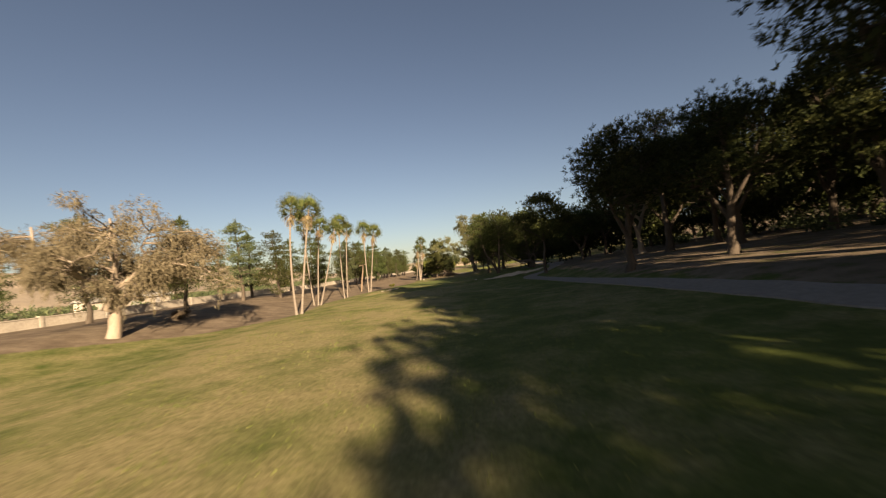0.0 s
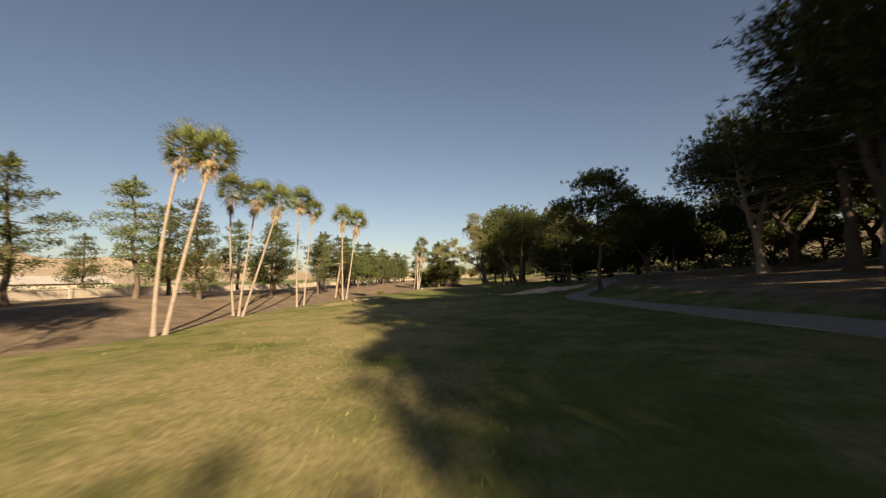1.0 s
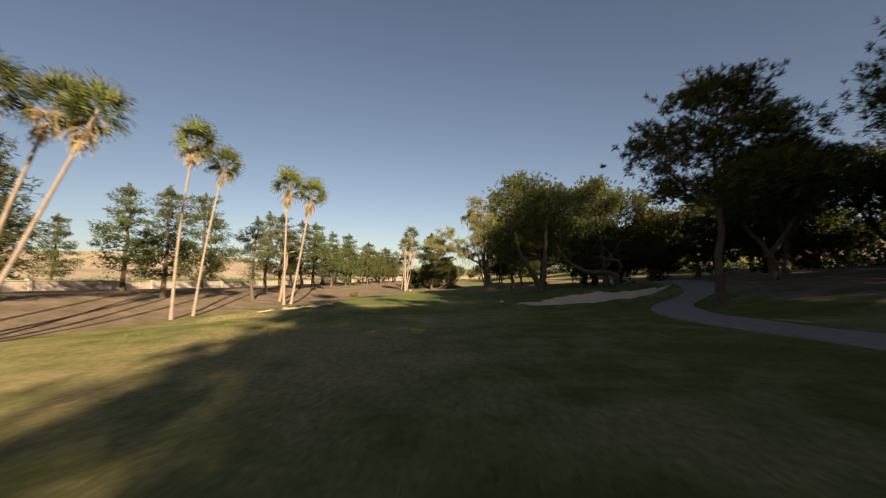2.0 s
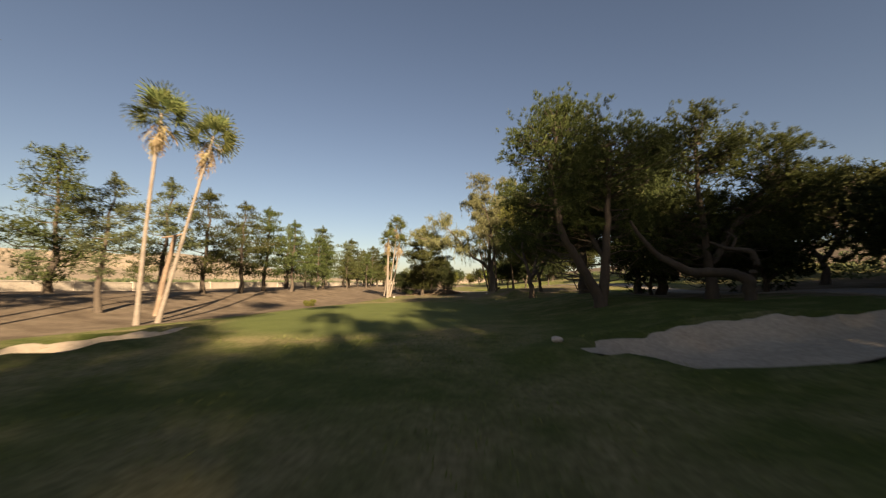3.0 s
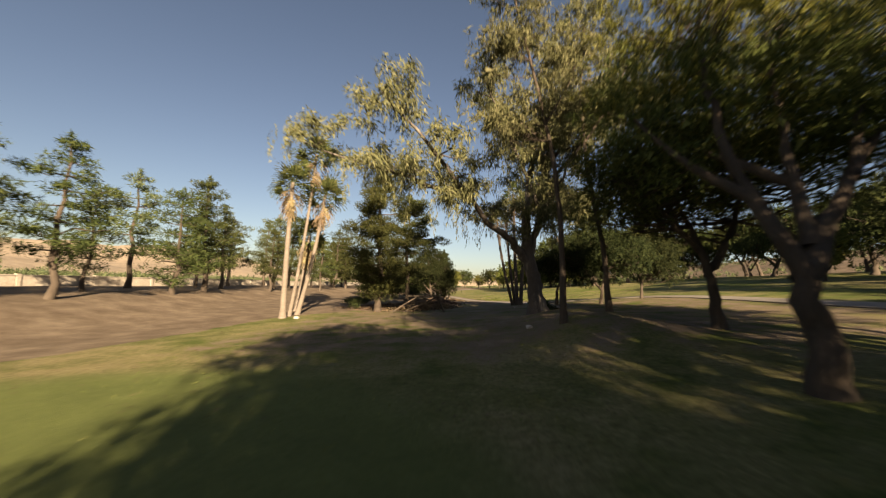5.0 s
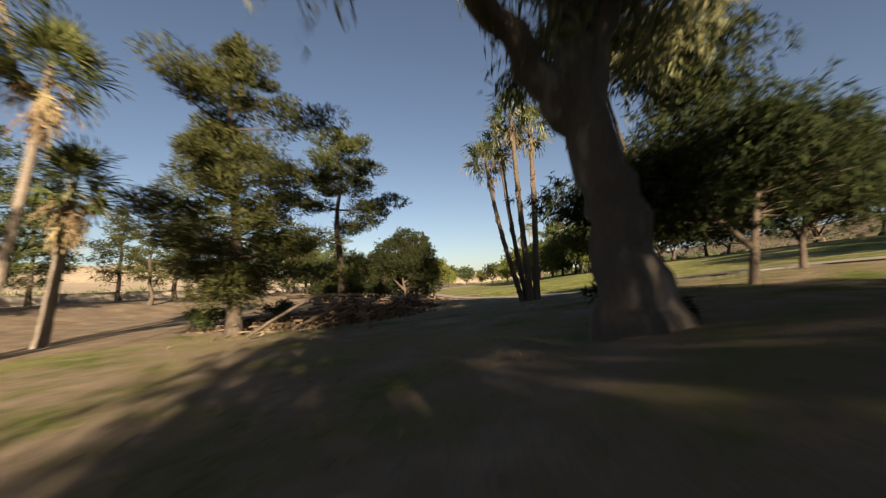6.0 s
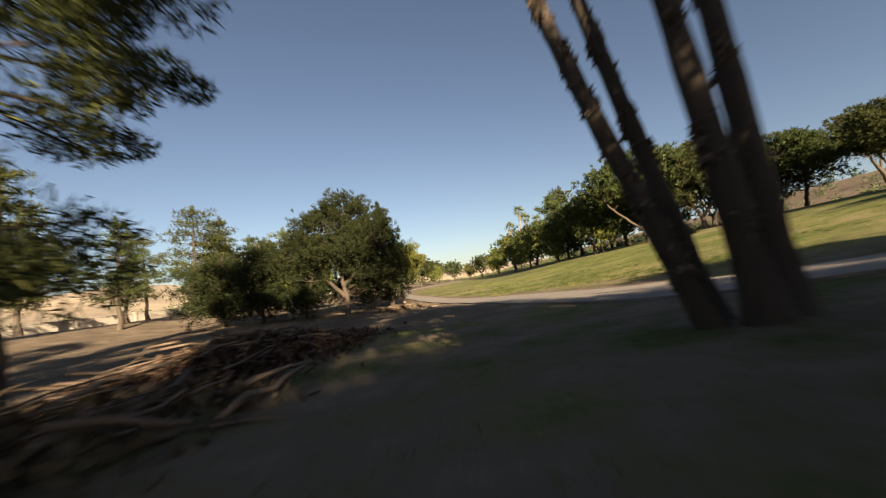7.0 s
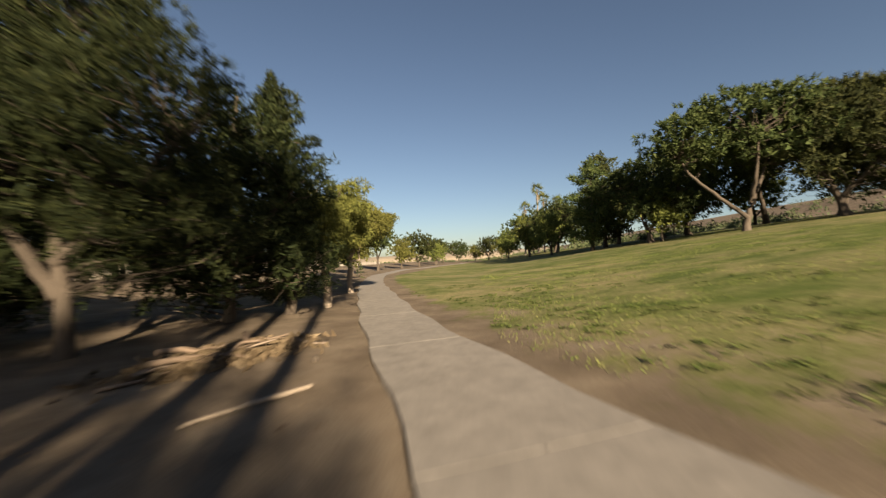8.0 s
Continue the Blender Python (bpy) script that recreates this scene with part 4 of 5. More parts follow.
SPRING_STEMS = [([(0, 0, -0.3), (-0.1, 0.1, 1.0), (-0.25, 0.4, 2.2), (-0.7, 1.4, 4.4), (-0.6, 2.4, 7.4)], 0.28, 0.05), ([(-0.2, 0.3, 1.8), (1.0, 1.0, 3.2), (2.8, 2.2, 5.0), (4.8, 3.2, 6.6)], 0.2, 0.04), ([(0.2, 0.6, 2.4), (0.8, 1.8, 4.6), (1.5, 3.2, 7.8)], 0.16, 0.04), ([(-0.4, 0.8, 3.2), (-1.4, 1.8, 4.4), (-2.1, 2.4, 5.6)], 0.12, 0.03), ([(1.8, 1.5, 4.0), (3.0, 2.6, 6.0), (3.8, 3.4, 7.8)], 0.12, 0.03), ([(0.6, 1.4, 3.8), (0.2, 3.6, 5.2), (-0.4, 5.4, 6.4)], 0.12, 0.03)]
SPRING_TOP = [(-0.7, 2.6, 8.0, 1.9, 2.2, 1.3), (1.5, 3.8, 8.6, 2.3, 2.4, 1.3), (4.0, 3.6, 7.8, 2.3, 2.4, 1.2), (5.4, 3.8, 6.4, 1.4, 1.8, 1.0), (-0.4, 5.2, 7.0, 1.8, 1.8, 1.2)]
SPRING_LOW = [(-1.5, 2.4, 5.6, 1.6, 2.0, 1.5), (1.2, 3.0, 6.0, 2.6, 2.6, 1.6), (3.8, 3.0, 5.4, 2.2, 2.2, 1.4), (0.4, 5.4, 5.2, 2.0, 1.8, 1.4)]
spring = plant("tree", lobed(rg(133), SPRING_STEMS, SPRING_TOP, 240, 10, 18, (0.16, 0.036), M_YELLOW, tuft=0.28, pad=0.4, core=12, twig=0.022, hollow=0.5), 7.5, 82.2, "spring-green feathery tree with bare inner limbs", "tree")
part("lower_foliage", lobed(rg(135), SPRING_STEMS[:1], SPRING_LOW, 200, 9, 16, (0.17, 0.04), M_OPEN, tuft=0.32, pad=0.42, core=18, twig=0.02)[1], spring, "grey-green lower leaves")

# the grove right of the fairway
GROVE = "grove right of the fairway"
DENSE_STEMS = [([(0, 0, -0.3), (0.1, 0, 2), (0.3, 0.1, 5), (0.2, 0.1, 8), (0.1, 0, 11)], 0.36, 0.07), ([(0.15, 0, 2.6), (-1.2, -0.6, 5), (-2.0, -1.0, 8)], 0.2, 0.05), ([(0.25, 0.05, 3.6), (1.6, 0.8, 6), (2.4, 1.2, 8.6)], 0.18, 0.05)]
DENSE_LOBES = [(0.2, 0, 10.6, 2.6, 2.6, 2.2), (-2.2, -0.8, 8.4, 2.3, 2.4, 2.2), (2.4, 1.0, 8.8, 2.4, 2.4, 2.3), (0.2, 2.0, 6.4, 3.0, 2.4, 2.0), (-0.6, -2.2, 6.2, 3.0, 2.4, 1.9), (-1.2, 1.0, 10.4, 1.8, 1.8, 1.8)]
BROAD_STEMS = [([(0, 0, -0.3), (0.1, 0.1, 1.2), (-0.2, 0.2, 2.4), (-1.6, 0.6, 4.6), (-2.6, 0.8, 7)], 0.34, 0.06), ([(-0.1, 0.2, 2.0), (1.0, 0, 3.6), (2.0, -0.4, 5.6), (2.6, -0.6, 7.4)], 0.24, 0.05), ([(0.9, 0, 3.5), (0.6, 1.6, 5.4), (0.4, 2.4, 7.6)], 0.16, 0.05)]
BROAD_LOBES = [(-2.6, 0.6, 7.0, 2.9, 2.8, 2.2), (2.6, -0.6, 7.4, 3.0, 2.8, 2.2), (0.2, 0.6, 8.6, 2.8, 2.8, 2.0), (0.4, 2.4, 6.6, 3.0, 2.6, 2.0), (-0.8, -2.2, 6.2, 2.8, 2.4, 1.7)]
OPEN_STEMS = [([(0, 0, -0.3), (-0.1, 0.1, 1.5), (0.15, 0, 3.4), (0, 0.1, 6), (0.2, 0, 8.2)], 0.2, 0.04), ([(0.1, 0, 4.2), (-1.2, -0.2, 5.2), (-2.2, -0.4, 5.6)], 0.09, 0.03), ([(0.1, 0, 4.6), (1.6, 0.3, 5.6), (3.0, 0.4, 6.2)], 0.09, 0.03)]
OPEN_LOBES = [(0.0, 0, 8.3, 1.8, 1.8, 1.5), (-2.1, -0.4, 6.7, 1.6, 1.5, 0.8), (1.8, 0.3, 7.2, 2.0, 1.8, 1.2), (3.3, 0.4, 6.0, 1.7, 1.6, 1.0), (-1.0, 0.6, 5.0, 1.4, 1.3, 0.5), (1.0, -0.8, 5.2, 1.6, 1.4, 0.6)]
FINE, COARSE = (0.24, 0.055), (0.42, 0.13)
NEAR_TREES = [lobed(rg(140), DENSE_STEMS, DENSE_LOBES, 230, 7, 16, (0.26, 0.065), M_DARK, pad=0.5, core=40), lobed(rg(141), BROAD_STEMS, BROAD_LOBES, 270, 9, 20, FINE, M_PINE, pad=0.55, core=26), lobed(rg(142), BROAD_STEMS, BROAD_LOBES, 280, 9, 20, FINE, M_PINE, M_PALE, pad=0.55, core=22)]
LOFTY_STEMS = [([(0, 0, -0.3), (0.1, 0, 4), (-0.2, 0.1, 9), (0, 0, 14.5)], 0.4, 0.07), ([(0, 0, 6.5), (-1.6, 0.4, 9), (-2.6, 0.6, 11)], 0.2, 0.05), ([(0, 0, 7.5), (1.8, -0.4, 9.6), (2.8, -0.6, 11.4)], 0.18, 0.05)]
LOFTY_LOBES = [(0, 0, 14.4, 2.4, 2.4, 2.2), (-2.4, 0.5, 11.4, 2.3, 2.4, 2.0), (2.6, -0.5, 11.8, 2.4, 2.4, 2.1), (0.2, 2.0, 10.6, 2.6, 2.2, 2.0), (0.0, -1.8, 10.4, 2.6, 2.2, 1.9)]
LOFTY = plant("tree", lobed(rg(157), LOFTY_STEMS, LOFTY_LOBES, 270, 8, 17, FINE, M_DARK, pad=0.5, core=40), 22.3, 38.4, "lofty dark pine with a high crown", "tree", GROVE, 0.0, 0.84)
for x, y, size, turn in ((27.7, 15.3, 1.86, 70), (24.9, 13.2, 1.7, 160)):
    copy_thing(LOFTY, pose(x, y, on_ground(x, y), 0, 0, turn) @ Matrix.Diagonal((size, size, size, 1)))
GROVE_LABELS = ["massive dark pine with a tall dense crown", "dark spreading pine standing in the shade", "pale-trunked forked tree with a broad crown"]
stand("tree", NEAR_TREES, [(14.3, 28.5, 0.86, 0), (18.2, 12.2, 1.05, 0), (19.6, 25.5, 0.84, 0), (23.05, 45.8, 1.1, 2), (28.5, 50.0, 1.05, 1), (18.6, 54.0, 0.72, 1), (25.0, 32.5, 0.95, 0), (9.7, 73.8, 0.88, 0), (15.3, 74.4, 0.9, 0), (15.4, 78.4, 0.78, 0)], GROVE_LABELS, "tree", GROVE)
plant("pine", lobed(rg(148), OPEN_STEMS, OPEN_LOBES, 150, 11, 22, (0.22, 0.055), M_OPEN, tuft=0.3, pad=0.45, core=10), 12.3, 48.3, "tall open pine catching the low sun", "pine", GROVE)
CONE_STEMS = [([(0, 0, -0.3), (0.1, 0, 3), (-0.1, 0.1, 7), (0, 0, 12.6)], 0.3, 0.04)]
CONE_LOBES = [(0, 0, 12.2, 0.7, 0.7, 1.3), (0.1, 0, 10.2, 1.3, 1.3, 1.5), (-0.7, -0.2, 8.0, 1.7, 1.7, 1.6), (0.8, 0.4, 7.4, 1.7, 1.7, 1.6), (0, 0, 5.0, 2.5, 2.5, 1.7)]
COPSE_STEMS = [([(0, 0, -0.3), (0.1, 0, 0.8), (-0.2, 0.1, 2.0), (0.1, 0, 4.4)], 0.22, 0.05), ([(0.1, 0, 0.7), (1.2, 0.3, 1.8), (2.2, 0.4, 3.2)], 0.14, 0.04)]
COPSE_LOBES = [(0, 0, 4.4, 2.2, 2.2, 1.5), (2.0, 0.3, 3.2, 2.1, 2.0, 1.6), (-2.0, 0.2, 3.2, 2.1, 2.0, 1.6), (0.4, -0.6, 1.9, 2.8, 2.2, 1.5)]
GROVE_FAR = [lobed(rg(143), DENSE_STEMS, DENSE_LOBES, 220, 5, 13, COARSE, M_DARK, pad=0.6, tuft=0.42, core=34), lobed(rg(144), BROAD_STEMS, BROAD_LOBES, 190, 5, 13, COARSE, M_DARK, pad=0.6, tuft=0.42, core=30), lobed(rg(147), CONE_STEMS, CONE_LOBES, 130, 5, 12, COARSE, M_DARK, pad=0.5, tuft=0.4, core=34), lobed(rg(149), COPSE_STEMS, COPSE_LOBES, 110, 5, 12, COARSE, M_DARK, pad=0.5, tuft=0.4, core=34)]
CONE, COPSE = 2, 3
back = [(35, 50, 1.0, 1), (21.1, 0.2, 1.56, CONE), (16.0, -2.2, 1.56, CONE), (20.7, -5.3, 1.65, CONE), (21.8, 10.4, 1.53, CONE), (19.9, 4.5, 1.55, CONE), (19.6, -14.5, 1.42, 0), (17.0, -25.2, 1.21, 0), (24, -16, 1.1, 0), (33, 9, 1.0, 0), (40, 6, 1.0, 1), (34, -4, 1.0, 1), (36, 24, 1.0, 1), (40, 38, 0.95, 1), (31, 60, 0.8, 1), (24, 60, 0.72, 1), (41, 66, 0.9, 1), (46, 52, 1.0, 1)]
back += [(26, 74, 0.8, 1), (33, 76, 0.8, 1), (28, 40, 0.9, 0), (31, 31, 0.9, 0), (26, 22, 0.9, 0)]
back += [(33, 42, 1.0, COPSE), (38, 47, 1.1, COPSE), (30, 54, 0.95, COPSE), (37, 57, 1.0, COPSE), (43, 44, 1.1, COPSE), (36, 33, 1.1, COPSE), (42, 30, 1.2, COPSE), (31, 20, 1.0, COPSE), (37, 15, 1.1, COPSE), (44, 22, 1.2, COPSE), (22.5, 65, 0.85, COPSE), (19.5, 70.5, 0.8, COPSE), (14.4, 74.0, 0.7, COPSE), (17.4, 72.6, 0.8, COPSE), (27, 66, 0.9, COPSE), (33, 68, 0.95, COPSE), (40, 74, 1.0, COPSE), (23.5, 77, 0.7, COPSE)]
stand("tree", GROVE_FAR, back, ["dark dense pine in the grove", "dark broad-crowned tree in the grove", "tall narrow dark tree in the grove", "low dark tree thick to the ground"], "tree", GROVE)

PINE_A_STEMS = [([(0, 0, -0.3), (-0.35, -0.05, 0.7), (-1.2, -0.3, 2.0), (-2.1, -0.6, 3.6), (-2.6, -0.8, 6.0), (-2.3, -0.9, 8.0)], 0.3, 0.06), ([(-0.1, 0, 0.2), (0.15, 0.05, 1.6), (0.3, 0.2, 3.6), (0.6, 0.4, 6.4), (0.5, 0.5, 8.0)], 0.27, 0.06), ([(0.2, 0.1, 2.2), (-0.2, 1.6, 3.8), (-0.3, 2.8, 5.2)], 0.15, 0.05)]
PINE_A_LOBES = [(-2.6, -0.6, 7.2, 2.0, 2.2, 2.6), (-3.0, -0.2, 4.7, 1.8, 2.2, 1.5), (-1.0, 0.2, 8.3, 2.1, 2.1, 2.1), (1.2, 0.4, 7.0, 2.3, 2.3, 2.2), (-0.2, 2.8, 5.6, 2.6, 2.4, 2.6), (-1.6, 1.6, 4.4, 2.2, 2.0, 1.5), (-1.5, 3.3, 3.2, 1.7, 1.8, 1.9), (1.6, 1.8, 3.4, 2.2, 2.0, 1.7)]
PINE_B_STEMS = [([(0, 0, -0.3), (-0.1, 0, 1.6), (-0.5, -0.3, 4.0), (-0.9, -0.6, 7.6)], 0.28, 0.06), ([(-0.1, 0, 1.4), (1.0, -0.2, 3.6), (2.6, -0.4, 5.6)], 0.2, 0.05), ([(1.2, -0.2, 3.7), (3.2, 0.2, 4.8), (5.0, 0.4, 5.4)], 0.13, 0.04)]
PINE_B_LOBES = [(-1.0, -0.8, 7.2, 2.1, 2.0, 2.1), (1.8, -0.6, 6.4, 2.2, 2.0, 1.8), (4.4, 0.2, 5.2, 2.0, 2.0, 1.5), (0.2, 1.0, 3.6, 3.2, 2.2, 2.0), (-1.6, 1.2, 3.0, 2.0, 1.8, 1.7), (3.4, 1.2, 3.6, 2.2, 1.8, 1.4)]
plant("pine", lobed(rg(145), PINE_A_STEMS, PINE_A_LOBES, 520, 12, 26, (0.14, 0.032), M_PINE, tuft=0.2, pad=0.36, core=36), 7.95, 64.7, "big dark pine forking low into two stems", "pine", GROVE)
plant("pine", lobed(rg(152), PINE_B_STEMS, PINE_B_LOBES, 400, 11, 22, (0.16, 0.038), M_PINE, tuft=0.22, pad=0.38, core=40), 13.6, 65.8, "broad dark pine beside a larger one", "pine", GROVE)

# very tall gums behind the grove, whose long shade crosses the fairway
TALL_STEMS = [([(0, 0, -0.3), (0.2, 0, 6), (-0.2, 0.2, 14), (0.1, 0, 24.5)], 0.5, 0.06), ([(0, 0.1, 9), (1.6, 0.4, 13), (2.4, 0.6, 16.5)], 0.24, 0.06)]
TALL_LOBES = [(0, 0, 24.6, 0.75, 0.75, 1.6), (0, 0, 21.4, 0.7, 0.7, 2.2), (2.2, 0.5, 16.5, 1.6, 1.6, 2.0), (-1.0, -0.4, 15.0, 2.2, 2.2, 2.6), (0.4, 0.6, 11.5, 2.8, 2.6, 2.4)]
TALL = plant("gum_tree", lobed(rg(146), TALL_STEMS, TALL_LOBES, 150, 6, 10, (0.45, 0.14), M_EUC, M_PALE, pad=0.5, tuft=0.4), 17.9, 4.1, "very tall gum tree with a pale trunk", "gum tree", "tall gums behind the grove", 0.0, 1.02)
for x, y, size, turn in ((14.2, -0.7, 1.15, 100), (24.1, 5.6, 0.88, 40)):
    copy_thing(TALL, pose(x, y, on_ground(x, y), 0, 0, turn) @ Matrix.Diagonal((size, size, size, 1)))

# trees over the far fairway
FAIRWAY = "trees over the far fairway"
UMBRELLA = 4
ROUND_STEMS = [([(0, 0, -0.3), (0.3, 0, 1.4), (1.2, 0.2, 3.4), (1.8, 0.2, 6)], 0.3, 0.06), ([(0.3, 0, 1.3), (-1.2, 0.4, 3.0), (-2.6, 0.6, 5)], 0.2, 0.05)]
ROUND_LOBES = [(0.2, 0, 6.6, 3.2, 3.2, 2.3), (-2.8, 0.6, 5.2, 2.6, 2.6, 2.2), (2.9, -0.3, 5.6, 2.7, 2.6, 2.2), (0, 1.6, 3.8, 3.6, 2.6, 1.8), (-1.0, -1.8, 3.6, 3.2, 2.4, 1.7)]
UMB_STEMS = [([(0, 0, -0.3), (0.4, 0.1, 1.6), (1.6, 0.3, 4.0), (2.4, 0.3, 6.6)], 0.25, 0.06), ([(0.2, 0, 1.0), (-1.4, 0.4, 2.6), (-3.4, 0.8, 4.6), (-4.2, 0.8, 6.4)], 0.17, 0.06), ([(0.6, 0.1, 2.2), (0.4, -1.0, 4.4), (0.2, -1.6, 6.8)], 0.18, 0.05)]
UMB_LOBES = [(0.2, -0.8, 8.6, 3.8, 3.4, 1.7), (-3.6, 0.6, 7.4, 3.0, 3.0, 1.7), (3.4, 0.3, 7.8, 3.2, 3.0, 1.7), (-1.2, 1.4, 6.2, 3.4, 2.8, 1.3), (2.2, -1.4, 6.2, 3.0, 2.6, 1.3), (5.4, 0.4, 6.2, 1.8, 1.8, 1.0)]
LEAN_STEMS = [([(0, 0, -0.3), (-0.6, 0.1, 1.8), (-2.0, 0.3, 4.0), (-2.6, 0.4, 6.6)], 0.28, 0.06), ([(-0.9, 0.2, 2.4), (0.4, 0.6, 4.2), (1.4, 0.8, 6)], 0.17, 0.05)]
LEAN_LOBES = [(-2.6, 0.4, 7.2, 3.0, 2.8, 1.9), (0.8, 0.6, 6.8, 2.8, 2.6, 1.8), (-0.8, -1.0, 5.6, 3.0, 2.4, 1.4), (-4.4, 0.2, 5.6, 1.9, 1.9, 1.2), (2.4, 0.8, 5.2, 1.8, 1.8, 1.2)]
BUSH_STEMS = [([(0, 0, -0.3), (0.1, 0, 1.2), (-0.2, 0.1, 3.0), (0.1, 0, 5.4)], 0.2, 0.05), ([(0.1, 0, 0.9), (1.0, 0.3, 2.2), (1.6, 0.4, 4)], 0.12, 0.04)]
BUSH_LOBES = [(0, 0, 5.4, 2.0, 2.0, 1.6), (1.5, 0.3, 4.0, 1.9, 1.9, 1.7), (-1.5, 0.2, 3.8, 1.9, 1.9, 1.8), (0.2, -0.8, 2.4, 2.6, 2.2, 1.5)]
MIDDLE, FARTHER = (0.36, 0.11), (0.6, 0.2)
FAR = [lobed(rg(150), ROUND_STEMS, ROUND_LOBES, 190, 6, 14, MIDDLE, M_DARK, pad=0.6, tuft=0.38, core=30), lobed(rg(151), LEAN_STEMS, LEAN_LOBES, 180, 7, 15, MIDDLE, M_PINE, pad=0.55, tuft=0.38, core=26), conifer(rg(152), 10.5, 3.0, 0.1, 44, (0.5, 0.13), M_PINE, levels=13, pad=1.35), lobed(rg(153), BUSH_STEMS, BUSH_LOBES, 110, 5, 11, (0.45, 0.15), M_LIT, pad=0.5, tuft=0.38, core=24), lobed(rg(154), UMB_STEMS, UMB_LOBES, 250, 8, 15, MIDDLE, M_PINE, pad=0.55, tuft=0.38, core=28)]
FAR += [lobed(rg(155), ROUND_STEMS, ROUND_LOBES, 130, 4, 10, FARTHER, M_DARK, pad=0.65, tuft=0.45, core=34), lobed(rg(156), LEAN_STEMS, LEAN_LOBES, 120, 4, 10, FARTHER, M_PINE, pad=0.65, tuft=0.45, core=30)]
far = [(24.6, 153.5, 1.08, UMBRELLA), (30.5, 151.5, 1.05, 0), (34.0, 156.0, 1.05, UMBRELLA), (36.5, 168, 1.15, 1), (29, 170, 1.2, 0), (43, 157, 0.95, UMBRELLA), (52, 151, 0.9, UMBRELLA), (49, 160, 1.1, 0), (60, 160, 1.2, 1), (21.5, 163, 1.0, 0), (24.5, 181, 1.1, 0), (14.5, 205, 1.2, 3), (17, 222, 1.2, 0), (13, 240, 1.2, 3), (17.4, 170, 1.05, 2), (20.0, 173, 1.15, 2), (22, 162, 0.75, 3), (28, 174, 0.9, 0), (38, 172, 1.0, 3), (47, 170, 1.0, 0), (15.5, 186, 1.0, 3), (18.5, 196, 1.1, 0), (20.5, 208, 1.1, 1), (23, 220, 1.2, 0), (12.5, 262, 1.0, 3), (16, 280, 1.1, 0), (9, 300, 1.2, 0), (3, 320, 1.2, 3), (-6, 335, 1.3, 0), (-14, 330, 1.2, 1), (27, 246, 1.3, 1), (30, 228, 1.1, 2), (24, 262, 1.1, 2)]
far += [(56 + 3 * math.sin(k * 2.0), 6 + 9.5 * k, 1.05 + 0.1 * math.sin(k * 1.3), (0, 1, 3)[k % 3]) for k in range(9)]
far += [(29, 98.5, 0.9, 0), (35.5, 103, 0.85, UMBRELLA), (32.5, 112.5, 0.72, 3), (39, 115, 0.95, 0), (44, 121, 0.82, UMBRELLA), (41.5, 131, 1.05, 0), (46, 129, 0.8, 3), (51, 138, 0.85, UMBRELLA), (48, 146, 0.95, 1), (41, 97, 0.95, 1), (48, 106, 0.85, UMBRELLA), (56, 115, 0.95, 1), (60, 130, 1.0, 0), (30, 88, 0.9, 3), (40, 84, 1.0, 0), (50, 92, 1.0, 1)]
far += [(-13, 160, 0.75, 3), (-14, 172, 0.8, 3), (-14, 186, 0.85, 1), (-13, 202, 0.9, 3), (-12, 222, 1.0, 0), (-10, 245, 1.0, 3), (-12, 270, 1.1, 0), (-16, 300, 1.1, 1)]
far = [(x, y, size, {0: 5, 1: 6}.get(k, k) if y > 175 or y < 96 else k) for x, y, size, k in far]
stand("tree", FAR, far, ["dark round-crowned tree far over the grass", "leaning dark umbrella pine with a bare trunk", "dark pointed conifer above rounder trees", "bushy olive-green tree edging the fairway", "wide dark umbrella pine with forked limbs", "dark round-crowned tree far over the grass", "leaning dark umbrella pine with a bare trunk"], "tree", FAIRWAY)

# the dying tree left of the fairway
plant("dying_tree", spreading(rg(160), 9.0, 6.2, 125, (0.28, 0.05), M_BROWN, M_PALE, 0.18, 9, (0.12, 0.08), 0.7, 1.05, 0.045, 10, 0.7, 0.08, 1.0, 260, 0.3), -19.6, 22.3, "half-dead brown tree with bare top twigs", "tree")

# ---- wall, hills and scrub beyond the fairway ----
def build_wall():
    top = thing("boundary_wall", pose(0, 0, 0), "low pale rendered boundary wall with posts", "wall", kind="structure")
    line = smooth_line(np.array([(-34, -60), (-33, 0), (-33.5, 60), (-33, 120), (-32, 180), (-30, 260)]), 6.0)
    for k in range(len(line) - 1):
        a, b = line[k], line[k + 1]
        d = (b - a) / np.linalg.norm(b - a)
        n = np.array((-d[1], d[0])) * 0.1
        za, zb = on_ground(*a), on_ground(*b)
        a2, b2 = a + d * 0.2, b - d * 0.2
        v = []
        for p, z in ((a2, za), (b2, zb)):
            for s in (1, -1):
                v += [(*(p + n * s), z - 0.3), (*(p + n * s), z + 0.8), (*(p + n * s * 1.4), z + 0.8), (*(p + n * s * 1.4), z + 0.88)]
        f = [(0, 8, 9, 1), (1, 9, 10, 2), (2, 10, 11, 3), (3, 11, 15, 7), (7, 15, 14, 6), (6, 14, 13, 5), (5, 13, 12, 4)]
        part("wall_panel", make_mesh("wall_panel", v, [f], M_WALL), top)
        bm = bmesh.new()
        bmesh.ops.create_cube(bm, size=1.0, matrix=Matrix.Diagonal((0.3, 0.3, 1.0, 1)))
        bmesh.ops.create_cube(bm, size=1.0, matrix=Matrix.Translation((0, 0, 0.52)) @ Matrix.Diagonal((0.34, 0.34, 0.05, 1)))
        me = bpy.data.meshes.new("post")
        bm.to_mesh(me)
        bm.free()
        me.materials.append(M_WALL)
        part("post", me, top, at=pose(a[0], a[1], za + 0.4, 0, 0, math.degrees(math.atan2(d[1], d[0]))))


